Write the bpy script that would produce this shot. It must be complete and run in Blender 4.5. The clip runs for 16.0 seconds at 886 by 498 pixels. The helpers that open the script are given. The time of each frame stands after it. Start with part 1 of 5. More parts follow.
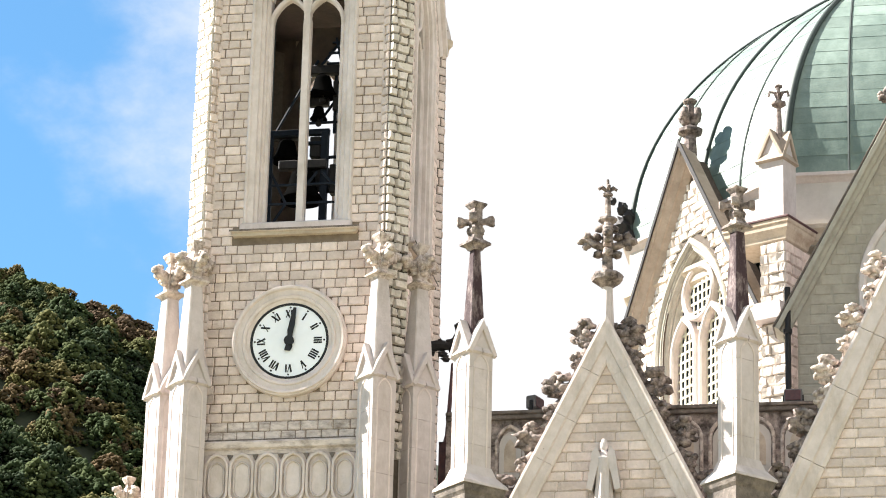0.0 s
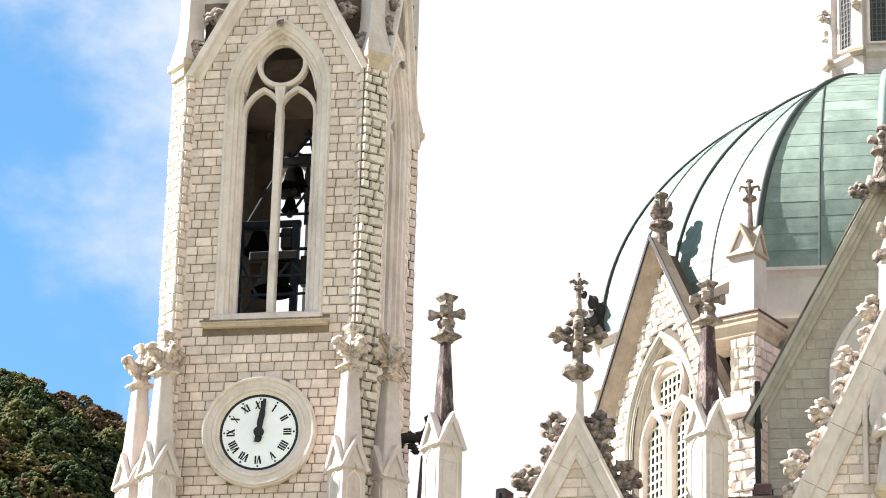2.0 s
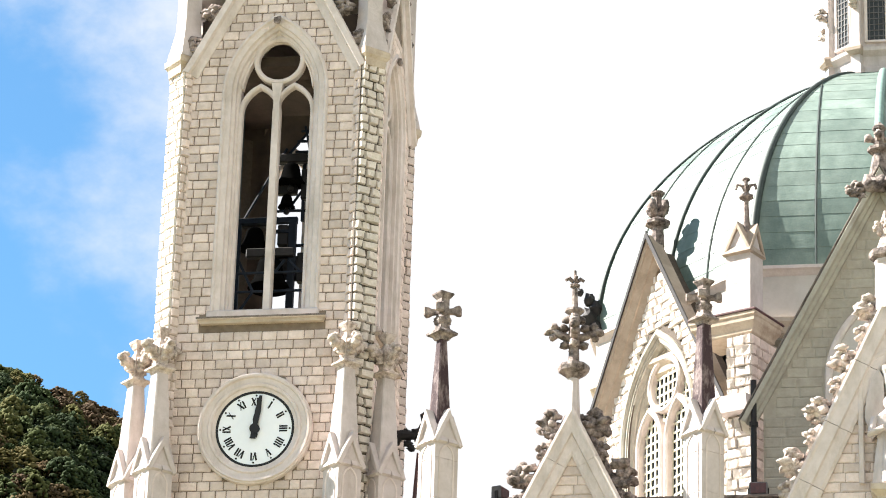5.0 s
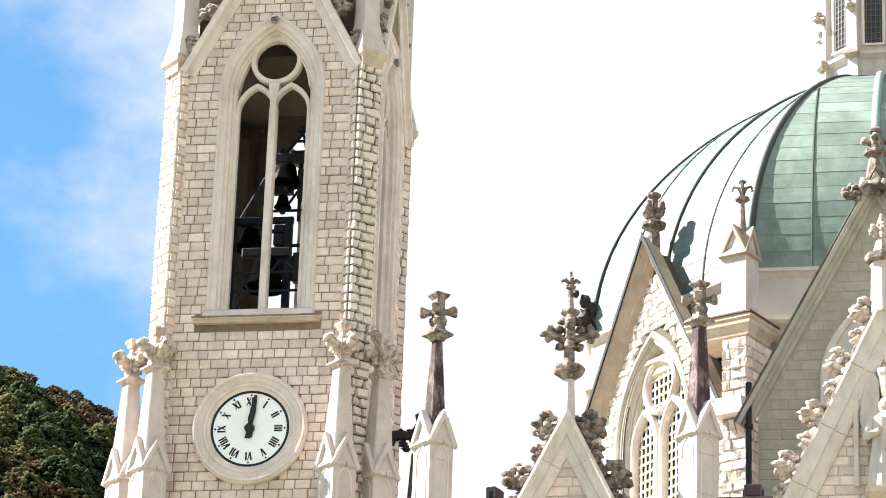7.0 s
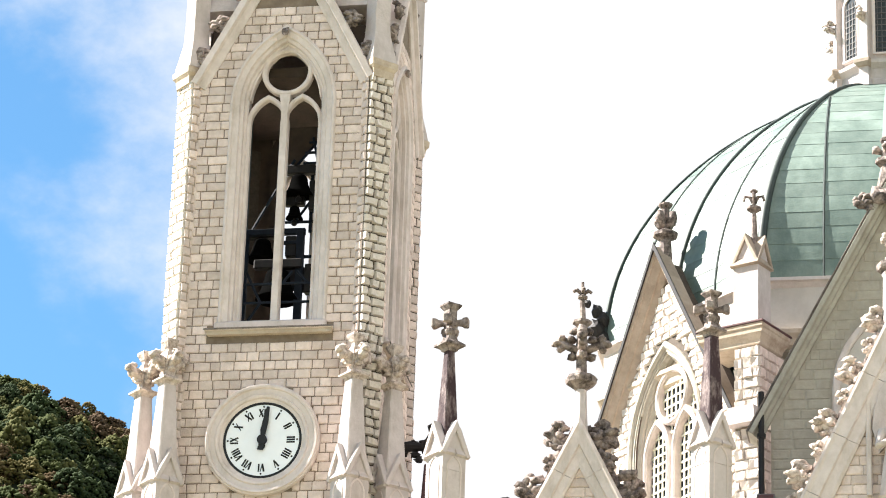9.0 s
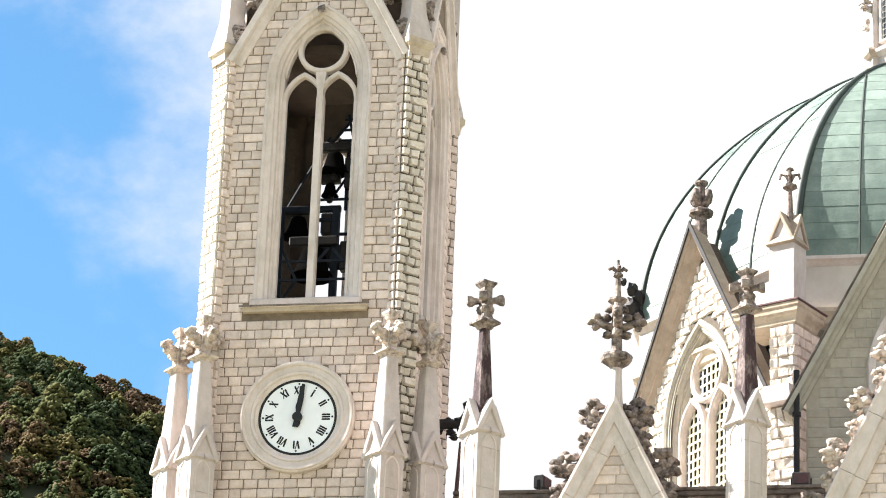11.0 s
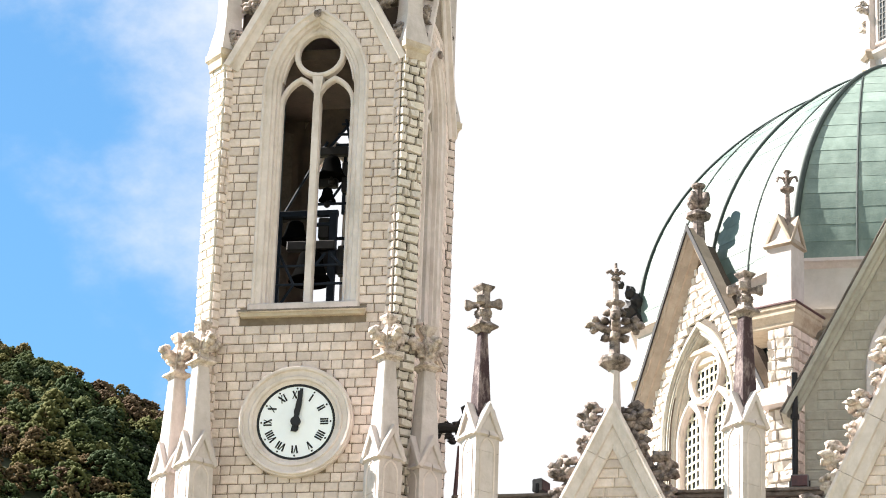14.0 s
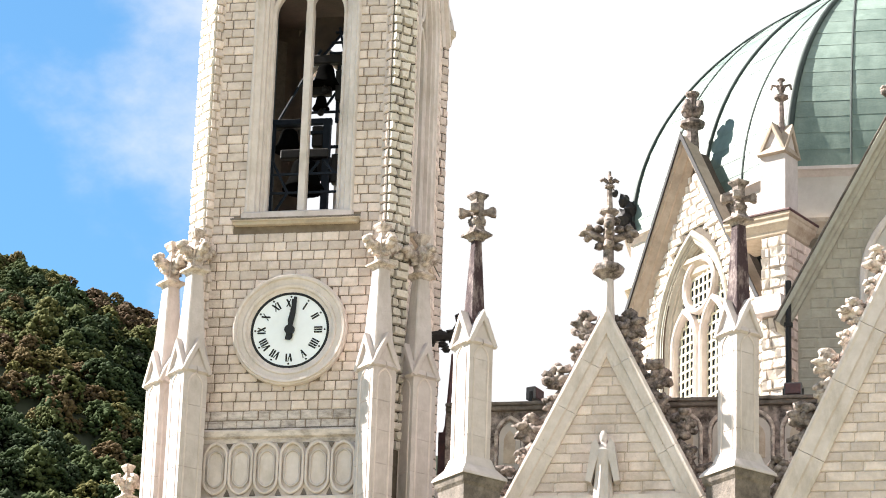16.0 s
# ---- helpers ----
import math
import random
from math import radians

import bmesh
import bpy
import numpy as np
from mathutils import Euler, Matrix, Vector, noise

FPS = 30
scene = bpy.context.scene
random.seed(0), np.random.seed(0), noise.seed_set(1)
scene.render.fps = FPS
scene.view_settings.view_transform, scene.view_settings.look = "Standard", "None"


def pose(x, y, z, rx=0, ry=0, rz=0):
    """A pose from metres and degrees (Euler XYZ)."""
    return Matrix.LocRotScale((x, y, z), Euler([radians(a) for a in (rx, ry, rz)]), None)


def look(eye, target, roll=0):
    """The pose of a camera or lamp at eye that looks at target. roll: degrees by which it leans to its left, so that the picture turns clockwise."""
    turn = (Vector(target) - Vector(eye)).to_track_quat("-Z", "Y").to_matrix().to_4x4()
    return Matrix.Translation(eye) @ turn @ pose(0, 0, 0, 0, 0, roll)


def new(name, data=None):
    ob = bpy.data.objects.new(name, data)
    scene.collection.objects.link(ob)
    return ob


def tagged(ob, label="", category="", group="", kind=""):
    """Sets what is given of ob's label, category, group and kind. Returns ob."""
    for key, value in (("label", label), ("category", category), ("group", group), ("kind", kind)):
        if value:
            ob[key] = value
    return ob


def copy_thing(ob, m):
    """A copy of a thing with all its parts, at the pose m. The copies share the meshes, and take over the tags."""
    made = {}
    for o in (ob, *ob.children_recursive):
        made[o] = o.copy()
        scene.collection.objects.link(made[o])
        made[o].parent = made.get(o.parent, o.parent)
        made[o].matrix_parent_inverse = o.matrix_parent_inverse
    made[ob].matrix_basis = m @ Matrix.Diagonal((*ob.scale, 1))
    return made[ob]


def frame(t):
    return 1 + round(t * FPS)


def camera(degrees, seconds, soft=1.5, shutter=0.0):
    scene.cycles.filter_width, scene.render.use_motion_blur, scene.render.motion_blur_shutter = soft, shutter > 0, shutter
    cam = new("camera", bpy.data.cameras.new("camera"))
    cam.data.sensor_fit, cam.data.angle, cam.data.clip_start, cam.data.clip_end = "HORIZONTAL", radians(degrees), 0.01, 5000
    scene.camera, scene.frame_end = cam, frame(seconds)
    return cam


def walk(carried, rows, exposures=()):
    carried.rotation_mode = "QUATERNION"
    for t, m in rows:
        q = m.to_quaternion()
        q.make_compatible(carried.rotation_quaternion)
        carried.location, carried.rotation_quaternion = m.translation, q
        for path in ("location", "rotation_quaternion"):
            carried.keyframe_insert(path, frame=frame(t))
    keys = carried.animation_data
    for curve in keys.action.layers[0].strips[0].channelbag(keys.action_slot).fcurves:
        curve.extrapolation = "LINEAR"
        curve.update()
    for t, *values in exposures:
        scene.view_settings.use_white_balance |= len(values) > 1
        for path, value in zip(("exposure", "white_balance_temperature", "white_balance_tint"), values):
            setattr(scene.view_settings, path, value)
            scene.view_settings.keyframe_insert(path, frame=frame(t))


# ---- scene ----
cam = camera(14.414, 16.0, soft=1.0)
# seconds, yaw, pitch, roll of a camera held in one spot
ROWS = [
    (0.0, -0.019, 20.768, -1.323),
    (0.5, 0.137, 21.299, -1.358),
    (1.0, 0.088, 22.021, -1.444),
    (1.5, -0.249, 22.195, -1.393),
    (2.0, -0.603, 22.292, -1.499),
    (2.5, -0.614, 22.348, -1.568),
    (3.0, -0.705, 22.470, -1.662),
    (3.5, -0.731, 22.268, -1.786),
    (3.7, -0.764, 22.253, -1.871),
    (5.8, -0.712, 22.249, -1.553),
    (6.0, -0.681, 22.187, -1.649),
    (6.5, -0.688, 22.346, -1.279),
    (7.0, -0.907, 22.268, -1.917),
    (7.5, -1.263, 22.142, -1.868),
    (8.0, -1.202, 22.192, -1.769),
    (8.5, -0.956, 22.323, -1.841),
    (9.0, -0.638, 22.435, -1.766),
    (9.2, -0.391, 22.481, -1.840),
    (11.3, -0.123, 22.027, -2.081),
    (11.5, -0.138, 22.110, -1.969),
    (12.0, -0.087, 22.136, -1.907),
    (12.5, -0.040, 22.213, -1.828),
    (13.0, -0.078, 22.182, -1.846),
    (13.5, -0.052, 22.185, -1.821),
    (14.0, -0.087, 22.115, -1.843),
    (14.5, 0.011, 21.861, -1.738),
    (15.0, -0.102, 21.448, -1.762),
    (15.5, -0.146, 21.204, -1.563),
    (16.0, -0.176, 20.618, -1.795),
]
EXPOSURE = 2.12
walk(cam, [(t, pose(0, 0, 1.6, 90 + p, r, y)) for t, y, p, r in ROWS], exposures=[(0.0, EXPOSURE)])

# ---- light ----
SUN_LEFT, SUN_UP = 99.6, 42.0     # degrees left of the way to the camera, and above the horizon
sun_dir = Vector((-math.sin(radians(SUN_LEFT)) * math.cos(radians(SUN_UP)), -math.cos(radians(SUN_LEFT)) * math.cos(radians(SUN_UP)), math.sin(radians(SUN_UP))))
sun = new("sun", bpy.data.lights.new("sun", "SUN"))
sun.data.energy, sun.data.angle, sun.data.color = 5.0, radians(0.55), (1.0, 0.95, 0.87)
sun.matrix_world = look((0, 0, 80), Vector((0, 0, 80)) - sun_dir)

world = bpy.data.worlds.new("sky")
scene.world = world
world.use_nodes = True
wn, wl = world.node_tree.nodes, world.node_tree.links
wn.clear()
w_out, w_bg, w_sky = wn.new("ShaderNodeOutputWorld"), wn.new("ShaderNodeBackground"), wn.new("ShaderNodeTexSky")
w_sky.sky_type, w_sky.sun_disc = "NISHITA", False
w_sky.sun_elevation, w_sky.sun_rotation = radians(SUN_UP), math.atan2(sun_dir.x, sun_dir.y)
w_sky.air_density, w_sky.dust_density, w_sky.ozone_density = 1.0, 0.1, 1.6
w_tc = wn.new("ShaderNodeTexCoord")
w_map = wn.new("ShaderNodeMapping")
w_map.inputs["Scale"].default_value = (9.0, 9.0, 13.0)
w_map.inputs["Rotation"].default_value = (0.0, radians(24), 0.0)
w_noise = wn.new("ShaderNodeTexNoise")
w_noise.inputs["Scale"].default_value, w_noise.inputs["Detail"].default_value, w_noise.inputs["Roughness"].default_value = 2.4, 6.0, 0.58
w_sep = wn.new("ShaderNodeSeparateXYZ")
w_bank = wn.new("ShaderNodeMapRange")      # a cloud bank that thickens to the east; its unseen south part is added light
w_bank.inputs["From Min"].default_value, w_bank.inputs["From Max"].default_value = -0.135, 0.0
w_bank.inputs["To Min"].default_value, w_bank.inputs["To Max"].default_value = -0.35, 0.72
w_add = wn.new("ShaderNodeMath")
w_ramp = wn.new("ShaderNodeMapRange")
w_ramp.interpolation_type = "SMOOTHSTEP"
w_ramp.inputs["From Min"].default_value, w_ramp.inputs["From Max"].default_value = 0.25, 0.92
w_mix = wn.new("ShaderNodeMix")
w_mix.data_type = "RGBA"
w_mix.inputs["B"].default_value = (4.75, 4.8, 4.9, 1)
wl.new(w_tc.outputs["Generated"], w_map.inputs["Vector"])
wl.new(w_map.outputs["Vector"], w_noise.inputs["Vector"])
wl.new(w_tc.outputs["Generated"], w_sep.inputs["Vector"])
# Y term: unseen cloud behind the camera, added to light the front faces
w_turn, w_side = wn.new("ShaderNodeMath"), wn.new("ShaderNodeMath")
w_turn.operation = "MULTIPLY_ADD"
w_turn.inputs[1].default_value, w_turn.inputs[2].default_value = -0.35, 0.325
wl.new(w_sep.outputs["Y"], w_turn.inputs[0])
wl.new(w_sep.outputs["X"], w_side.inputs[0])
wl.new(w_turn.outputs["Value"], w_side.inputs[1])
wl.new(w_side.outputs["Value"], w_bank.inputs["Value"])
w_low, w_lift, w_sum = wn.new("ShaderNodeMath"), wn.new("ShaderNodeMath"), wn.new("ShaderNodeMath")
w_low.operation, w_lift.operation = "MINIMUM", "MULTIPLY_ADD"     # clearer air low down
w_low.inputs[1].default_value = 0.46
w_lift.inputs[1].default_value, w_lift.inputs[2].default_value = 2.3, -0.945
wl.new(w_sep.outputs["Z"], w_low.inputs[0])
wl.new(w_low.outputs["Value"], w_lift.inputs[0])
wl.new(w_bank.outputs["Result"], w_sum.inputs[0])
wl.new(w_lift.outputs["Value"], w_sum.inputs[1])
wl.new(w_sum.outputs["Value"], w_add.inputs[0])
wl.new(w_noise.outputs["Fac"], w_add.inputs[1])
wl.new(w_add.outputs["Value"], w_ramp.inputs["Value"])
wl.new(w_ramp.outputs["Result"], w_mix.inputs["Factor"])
w_tint = wn.new("ShaderNodeMix")       # clear mountain air
w_tint.data_type, w_tint.blend_type = "RGBA", "MULTIPLY"
w_tint.inputs["Factor"].default_value = 1.0
w_tint.inputs["B"].default_value = (0.61, 0.93, 1.03, 1)
wl.new(w_sky.outputs["Color"], w_tint.inputs["A"])
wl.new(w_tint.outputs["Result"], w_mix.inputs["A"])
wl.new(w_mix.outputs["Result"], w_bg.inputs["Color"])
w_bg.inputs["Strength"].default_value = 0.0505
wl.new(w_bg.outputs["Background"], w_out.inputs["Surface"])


# ---- materials ----
def material(name, colors, rough=0.85, metal=0.0, grain=6.0, stain=0.6, stain_col=None, stain_amt=0.0, bump=0.3, bump_scale=14.0, vary=0.0, islands=False, streak=1.0, gloss=0.4):
    """A weathered surface: two colours mixed by fine grain, stains with their own colour at a larger scale, relief, and a shade that differs piece by piece."""
    m = bpy.data.materials.new(name)
    m.use_nodes = True
    n, l = m.node_tree.nodes, m.node_tree.links
    b = n["Principled BSDF"]
    tc = n.new("ShaderNodeTexCoord")
    geo = n.new("ShaderNodeNewGeometry")
    g = n.new("ShaderNodeTexNoise")
    g.inputs["Scale"].default_value, g.inputs["Detail"].default_value, g.inputs["Roughness"].default_value = grain, 8.0, 0.65
    l.new(geo.outputs["Position"], g.inputs["Vector"])
    ramp = n.new("ShaderNodeMapRange")
    ramp.inputs["From Min"].default_value, ramp.inputs["From Max"].default_value = 0.32, 0.68
    l.new(g.outputs["Fac"], ramp.inputs["Value"])
    mix = n.new("ShaderNodeMix")
    mix.data_type = "RGBA"
    mix.inputs["A"].default_value, mix.inputs["B"].default_value = (*colors[0], 1), (*colors[1], 1)
    l.new(ramp.outputs["Result"], mix.inputs["Factor"])
    col = mix.outputs["Result"]
    if vary:
        rnd = geo.outputs["Random Per Island"] if islands else n.new("ShaderNodeObjectInfo").outputs["Random"]
        mr = n.new("ShaderNodeMapRange")
        mr.inputs["To Min"].default_value, mr.inputs["To Max"].default_value = 1 - vary, 1 + vary * 0.7
        l.new(rnd, mr.inputs["Value"])
        mul = n.new("ShaderNodeMix")
        mul.data_type, mul.blend_type = "RGBA", "MULTIPLY"
        mul.inputs["Factor"].default_value = 1.0
        l.new(col, mul.inputs["A"])
        l.new(mr.outputs["Result"], mul.inputs["B"])
        col = mul.outputs["Result"]
    if stain_amt:
        mp = n.new("ShaderNodeMapping")
        mp.inputs["Scale"].default_value = (1, 1, 1 / streak)
        l.new(geo.outputs["Position"], mp.inputs["Vector"])
        s = n.new("ShaderNodeTexNoise")
        s.inputs["Scale"].default_value, s.inputs["Detail"].default_value, s.inputs["Roughness"].default_value = stain, 7.0, 0.7
        l.new(mp.outputs["Vector"], s.inputs["Vector"])
        sr = n.new("ShaderNodeMapRange")
        sr.inputs["From Min"].default_value, sr.inputs["From Max"].default_value = 0.5 - 0.25 * (stain_amt - 0.3), 0.78 - 0.3 * (stain_amt - 0.3)
        sr.inputs["To Max"].default_value = min(1.0, 0.45 + stain_amt * 0.6)
        l.new(s.outputs["Fac"], sr.inputs["Value"])
        sm = n.new("ShaderNodeMix")
        sm.data_type = "RGBA"
        sm.inputs["B"].default_value = (*stain_col, 1)
        l.new(sr.outputs["Result"], sm.inputs["Factor"])
        l.new(col, sm.inputs["A"])
        col = sm.outputs["Result"]
    l.new(col, b.inputs["Base Color"])
    b.inputs["Specular IOR Level"].default_value = gloss
    b.inputs["Roughness"].default_value, b.inputs["Metallic"].default_value = rough, metal
    if bump:
        bt = n.new("ShaderNodeTexNoise")
        bt.inputs["Scale"].default_value, bt.inputs["Detail"].default_value = bump_scale, 6.0
        l.new(geo.outputs["Position"], bt.inputs["Vector"])
        bp = n.new("ShaderNodeBump")
        bp.inputs["Strength"].default_value, bp.inputs["Distance"].default_value = bump, 0.04
        l.new(bt.outputs["Fac"], bp.inputs["Height"])
        l.new(bp.outputs["Normal"], b.inputs["Normal"])
    return m


ASHLAR = material("ashlar_stone", ((0.715, 0.595, 0.548), (0.585, 0.482, 0.440)), grain=5, stain=0.9, stain_col=(0.345, 0.275, 0.225), stain_amt=0.42, bump=0.8, vary=0.19)
ASHLAR_JOINED = material("ashlar_stone_far", ((0.715, 0.595, 0.548), (0.585, 0.482, 0.440)), grain=5, stain=0.9, stain_col=(0.345, 0.275, 0.225), stain_amt=0.42, bump=0.8, vary=0.19, islands=True)
PALE_BRICK = material("pale_rock_faced_stone", ((0.679, 0.605, 0.552), (0.543, 0.484, 0.429)), grain=5, stain=0.7, stain_col=(0.404, 0.374, 0.318), stain_amt=0.3, bump=0.8, vary=0.12)
PALE_JOINED = material("pale_rock_faced_far", ((0.679, 0.605, 0.552), (0.543, 0.484, 0.429)), grain=5, stain=0.7, stain_col=(0.404, 0.374, 0.318), stain_amt=0.3, bump=0.8, vary=0.12, islands=True)
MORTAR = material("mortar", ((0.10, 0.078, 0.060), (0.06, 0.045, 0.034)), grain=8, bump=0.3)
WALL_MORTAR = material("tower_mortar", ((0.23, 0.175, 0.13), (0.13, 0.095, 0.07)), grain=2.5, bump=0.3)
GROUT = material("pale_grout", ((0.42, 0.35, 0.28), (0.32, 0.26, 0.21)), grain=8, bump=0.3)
CREAM = material("cream_limestone", ((0.655, 0.570, 0.545), (0.545, 0.470, 0.440)), grain=3, stain=1.3, stain_col=(0.30, 0.25, 0.20), stain_amt=0.42, bump=0.3, streak=3)
PALE = material("pale_limestone", ((0.540, 0.476, 0.462), (0.450, 0.394, 0.376)), grain=3, stain=1.4, stain_col=(0.30, 0.25, 0.21), stain_amt=0.40, bump=0.3, streak=3)
OCHRE = material("ochre_limestone", ((0.53, 0.44, 0.345), (0.43, 0.355, 0.285)), grain=4, stain=1.5, stain_col=(0.22, 0.15, 0.10), stain_amt=0.45, bump=0.4)
LICHEN = material("lichen_stained_limestone", ((0.42, 0.35, 0.33), (0.16, 0.11, 0.108)), grain=7, stain=3.0, stain_col=(0.034, 0.017, 0.020), stain_amt=1.15, bump=0.6, streak=2.5)
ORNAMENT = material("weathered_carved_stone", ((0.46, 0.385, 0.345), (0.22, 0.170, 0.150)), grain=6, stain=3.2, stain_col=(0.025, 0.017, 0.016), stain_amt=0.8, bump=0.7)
# pale copy for sunlit leaves, dark grimy copy for shaded ones
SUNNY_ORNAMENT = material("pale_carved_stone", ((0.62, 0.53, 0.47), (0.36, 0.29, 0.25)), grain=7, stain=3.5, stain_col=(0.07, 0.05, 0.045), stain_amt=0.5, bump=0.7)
DARK_ORNAMENT = material("grimy_shaded_carved_stone", ((0.36, 0.29, 0.26), (0.14, 0.105, 0.095)), grain=7, stain=3.5, stain_col=(0.022, 0.016, 0.016), stain_amt=0.75, bump=0.7)
STAINED = material("rain_stained_limestone", ((0.655, 0.570, 0.545), (0.545, 0.470, 0.440)), grain=3, stain=2.2, stain_col=(0.11, 0.082, 0.066), stain_amt=0.58, bump=0.5, streak=0.4)
# next two: shade of soffits and jambs darkened into the base colour
BROWNED = material("shade_brown_limestone", ((0.400, 0.322, 0.258), (0.300, 0.240, 0.190)), grain=2.5, stain=0.9, stain_col=(0.17, 0.13, 0.10), stain_amt=0.4, bump=0.3)
GREYED = material("shade_grey_limestone", ((0.425, 0.395, 0.335), (0.335, 0.310, 0.262)), grain=2.5, stain=1.1, stain_col=(0.20, 0.175, 0.145), stain_amt=0.4, bump=0.3)
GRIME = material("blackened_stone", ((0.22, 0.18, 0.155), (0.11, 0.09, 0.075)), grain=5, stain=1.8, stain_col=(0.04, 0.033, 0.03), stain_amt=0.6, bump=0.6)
PLASTER = material("grey_render", ((0.528, 0.482, 0.444), (0.451, 0.406, 0.367)), grain=2, stain=0.6, stain_col=(0.36, 0.33, 0.29), stain_amt=0.3, bump=0.2)
# shaded stone of nave and drum, darkened in its base colour
SHADE_STONE = material("shade_grey_green_stone", ((0.385, 0.345, 0.285), (0.300, 0.266, 0.220)), grain=3, stain=0.8, stain_col=(0.25, 0.22, 0.175), stain_amt=0.35, bump=0.4, vary=0.08)
# dark brown that stands for the shade inside the belfry
INSIDE = material("belfry_shade_brown", ((0.085, 0.060, 0.046), (0.05, 0.034, 0.027)), grain=2, bump=0.3)
COPPER = material("verdigris_copper", ((0.205, 0.262, 0.230), (0.122, 0.166, 0.146)), rough=0.5, metal=0.0, grain=1.1, stain=0.45, stain_col=(0.050, 0.088, 0.074), stain_amt=0.62, bump=0.2, streak=2.2, vary=0.16)
COPPER_JOINED = material("verdigris_copper_far", ((0.205, 0.262, 0.230), (0.122, 0.166, 0.146)), rough=0.5, metal=0.0, grain=1.1, stain=0.45, stain_col=(0.050, 0.088, 0.074), stain_amt=0.62, bump=0.2, streak=2.2, vary=0.16, islands=True)
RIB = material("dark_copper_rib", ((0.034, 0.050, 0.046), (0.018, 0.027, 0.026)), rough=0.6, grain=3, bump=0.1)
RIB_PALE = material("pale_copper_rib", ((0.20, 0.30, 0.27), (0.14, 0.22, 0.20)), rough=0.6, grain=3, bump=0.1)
IRON = material("black_iron", ((0.014, 0.012, 0.013), (0.022, 0.019, 0.019)), rough=0.6, metal=0.3, grain=9, bump=0.2)
STEEL = material("blue_grey_steel", ((0.016, 0.022, 0.036), (0.010, 0.014, 0.022)), rough=0.65, metal=0.0, grain=5, bump=0.1, gloss=0.15)
BRONZE = material("dark_bronze", ((0.005, 0.005, 0.005), (0.003, 0.003, 0.003)), rough=0.8, metal=0.0, grain=4, bump=0.1, gloss=0.0)
ENAMEL = material("white_dial_enamel", ((0.80, 0.82, 0.86), (0.74, 0.76, 0.80)), rough=0.45, grain=2, bump=0.03)
BLACK = material("black_dial_paint", ((0.005, 0.005, 0.006), (0.009, 0.009, 0.010)), rough=0.6, grain=8, bump=0.0)
LATTICE = material("pale_window_lead", ((0.70, 0.66, 0.52), (0.62, 0.58, 0.46)), rough=0.7, grain=6, bump=0.1)
GLASS = material("dark_window_glass", ((0.03, 0.035, 0.04), (0.05, 0.055, 0.06)), rough=0.25, grain=5, bump=0.05, gloss=0.12)
RUST = material("rusty_painted_pipe", ((0.11, 0.05, 0.05), (0.06, 0.035, 0.04)), rough=0.7, grain=8, bump=0.2)
LAMP_GREY = material("grey_lamp_housing", ((0.12, 0.11, 0.11), (0.08, 0.075, 0.075)), rough=0.6, grain=8, bump=0.1)
TREE = material("mixed_autumn_foliage", ((0.075, 0.078, 0.028), (0.026, 0.039, 0.016)), rough=0.9, grain=0.5, bump=0.0, gloss=0.1)
tint_nodes, tint_links = TREE.node_tree.nodes, TREE.node_tree.links
t_at, t_ramp, t_mul = tint_nodes.new("ShaderNodeAttribute"), tint_nodes.new("ShaderNodeValToRGB"), tint_nodes.new("ShaderNodeMix")
t_at.attribute_name = "species"
t_ramp.color_ramp.elements[0].color, t_ramp.color_ramp.elements[1].color = (0.014, 0.025, 0.013, 1), (0.075, 0.044, 0.031, 1)
for pos, colour in ((0.25, (0.024, 0.039, 0.015)), (0.5, (0.047, 0.058, 0.021)), (0.68, (0.096, 0.084, 0.029)), (0.84, (0.098, 0.062, 0.033))):
    t_ramp.color_ramp.elements.new(pos).color = (*colour, 1)
t_mul.data_type, t_mul.blend_type = "RGBA", "MIX"
t_mul.inputs["Factor"].default_value = 0.8
tree_shader = tint_nodes["Principled BSDF"]
tint_links.new(t_at.outputs["Fac"], t_ramp.inputs["Fac"])
tint_links.new(tree_shader.inputs["Base Color"].links[0].from_socket, t_mul.inputs["A"])
tint_links.new(t_ramp.outputs["Color"], t_mul.inputs["B"])
tint_links.new(t_mul.outputs["Result"], tree_shader.inputs["Base Color"])
SOIL = material("wooded_ground", ((0.022, 0.028, 0.010), (0.014, 0.018, 0.007)), grain=0.2, bump=0.2, bump_scale=1)
GROUND = material("dry_grass_and_gravel", ((0.25, 0.225, 0.165), (0.165, 0.165, 0.09)), grain=0.3, stain=0.02, stain_col=(0.10, 0.115, 0.045), stain_amt=0.4, bump=0.3, bump_scale=3)


# ---- mesh helpers ----
def thing(name, m, label, category, group="", kind=""):
    return place(tagged(new(name), label, category, group, kind), m)


def place(ob, m):
    ob.matrix_basis = m
    return ob


def part(name, bm, mat, parent=None, label="", smooth=False):
    bmesh.ops.recalc_face_normals(bm, faces=bm.faces[:])
    me = bpy.data.meshes.new(name)
    bm.to_mesh(me)
    bm.free()
    me.materials.append(mat)
    if smooth:
        me.polygons.foreach_set("use_smooth", [True] * len(me.polygons))
    ob = new(name, me)
    ob.parent = parent
    if label:
        ob["label"] = label
    return ob


def box(bm, x0, x1, y0, y1, z0, z1, c=0.0):
    """A block; c: the chamfer of its edges."""
    r = bmesh.ops.create_cube(bm, size=1.0, matrix=Matrix.Translation(((x0 + x1) / 2, (y0 + y1) / 2, (z0 + z1) / 2)) @ Matrix.Diagonal((x1 - x0, y1 - y0, z1 - z0, 1)))
    if c:
        es = list({e for v in r["verts"] for e in v.link_edges})
        bmesh.ops.bevel(bm, geom=es, offset=c, segments=1, affect="EDGES")


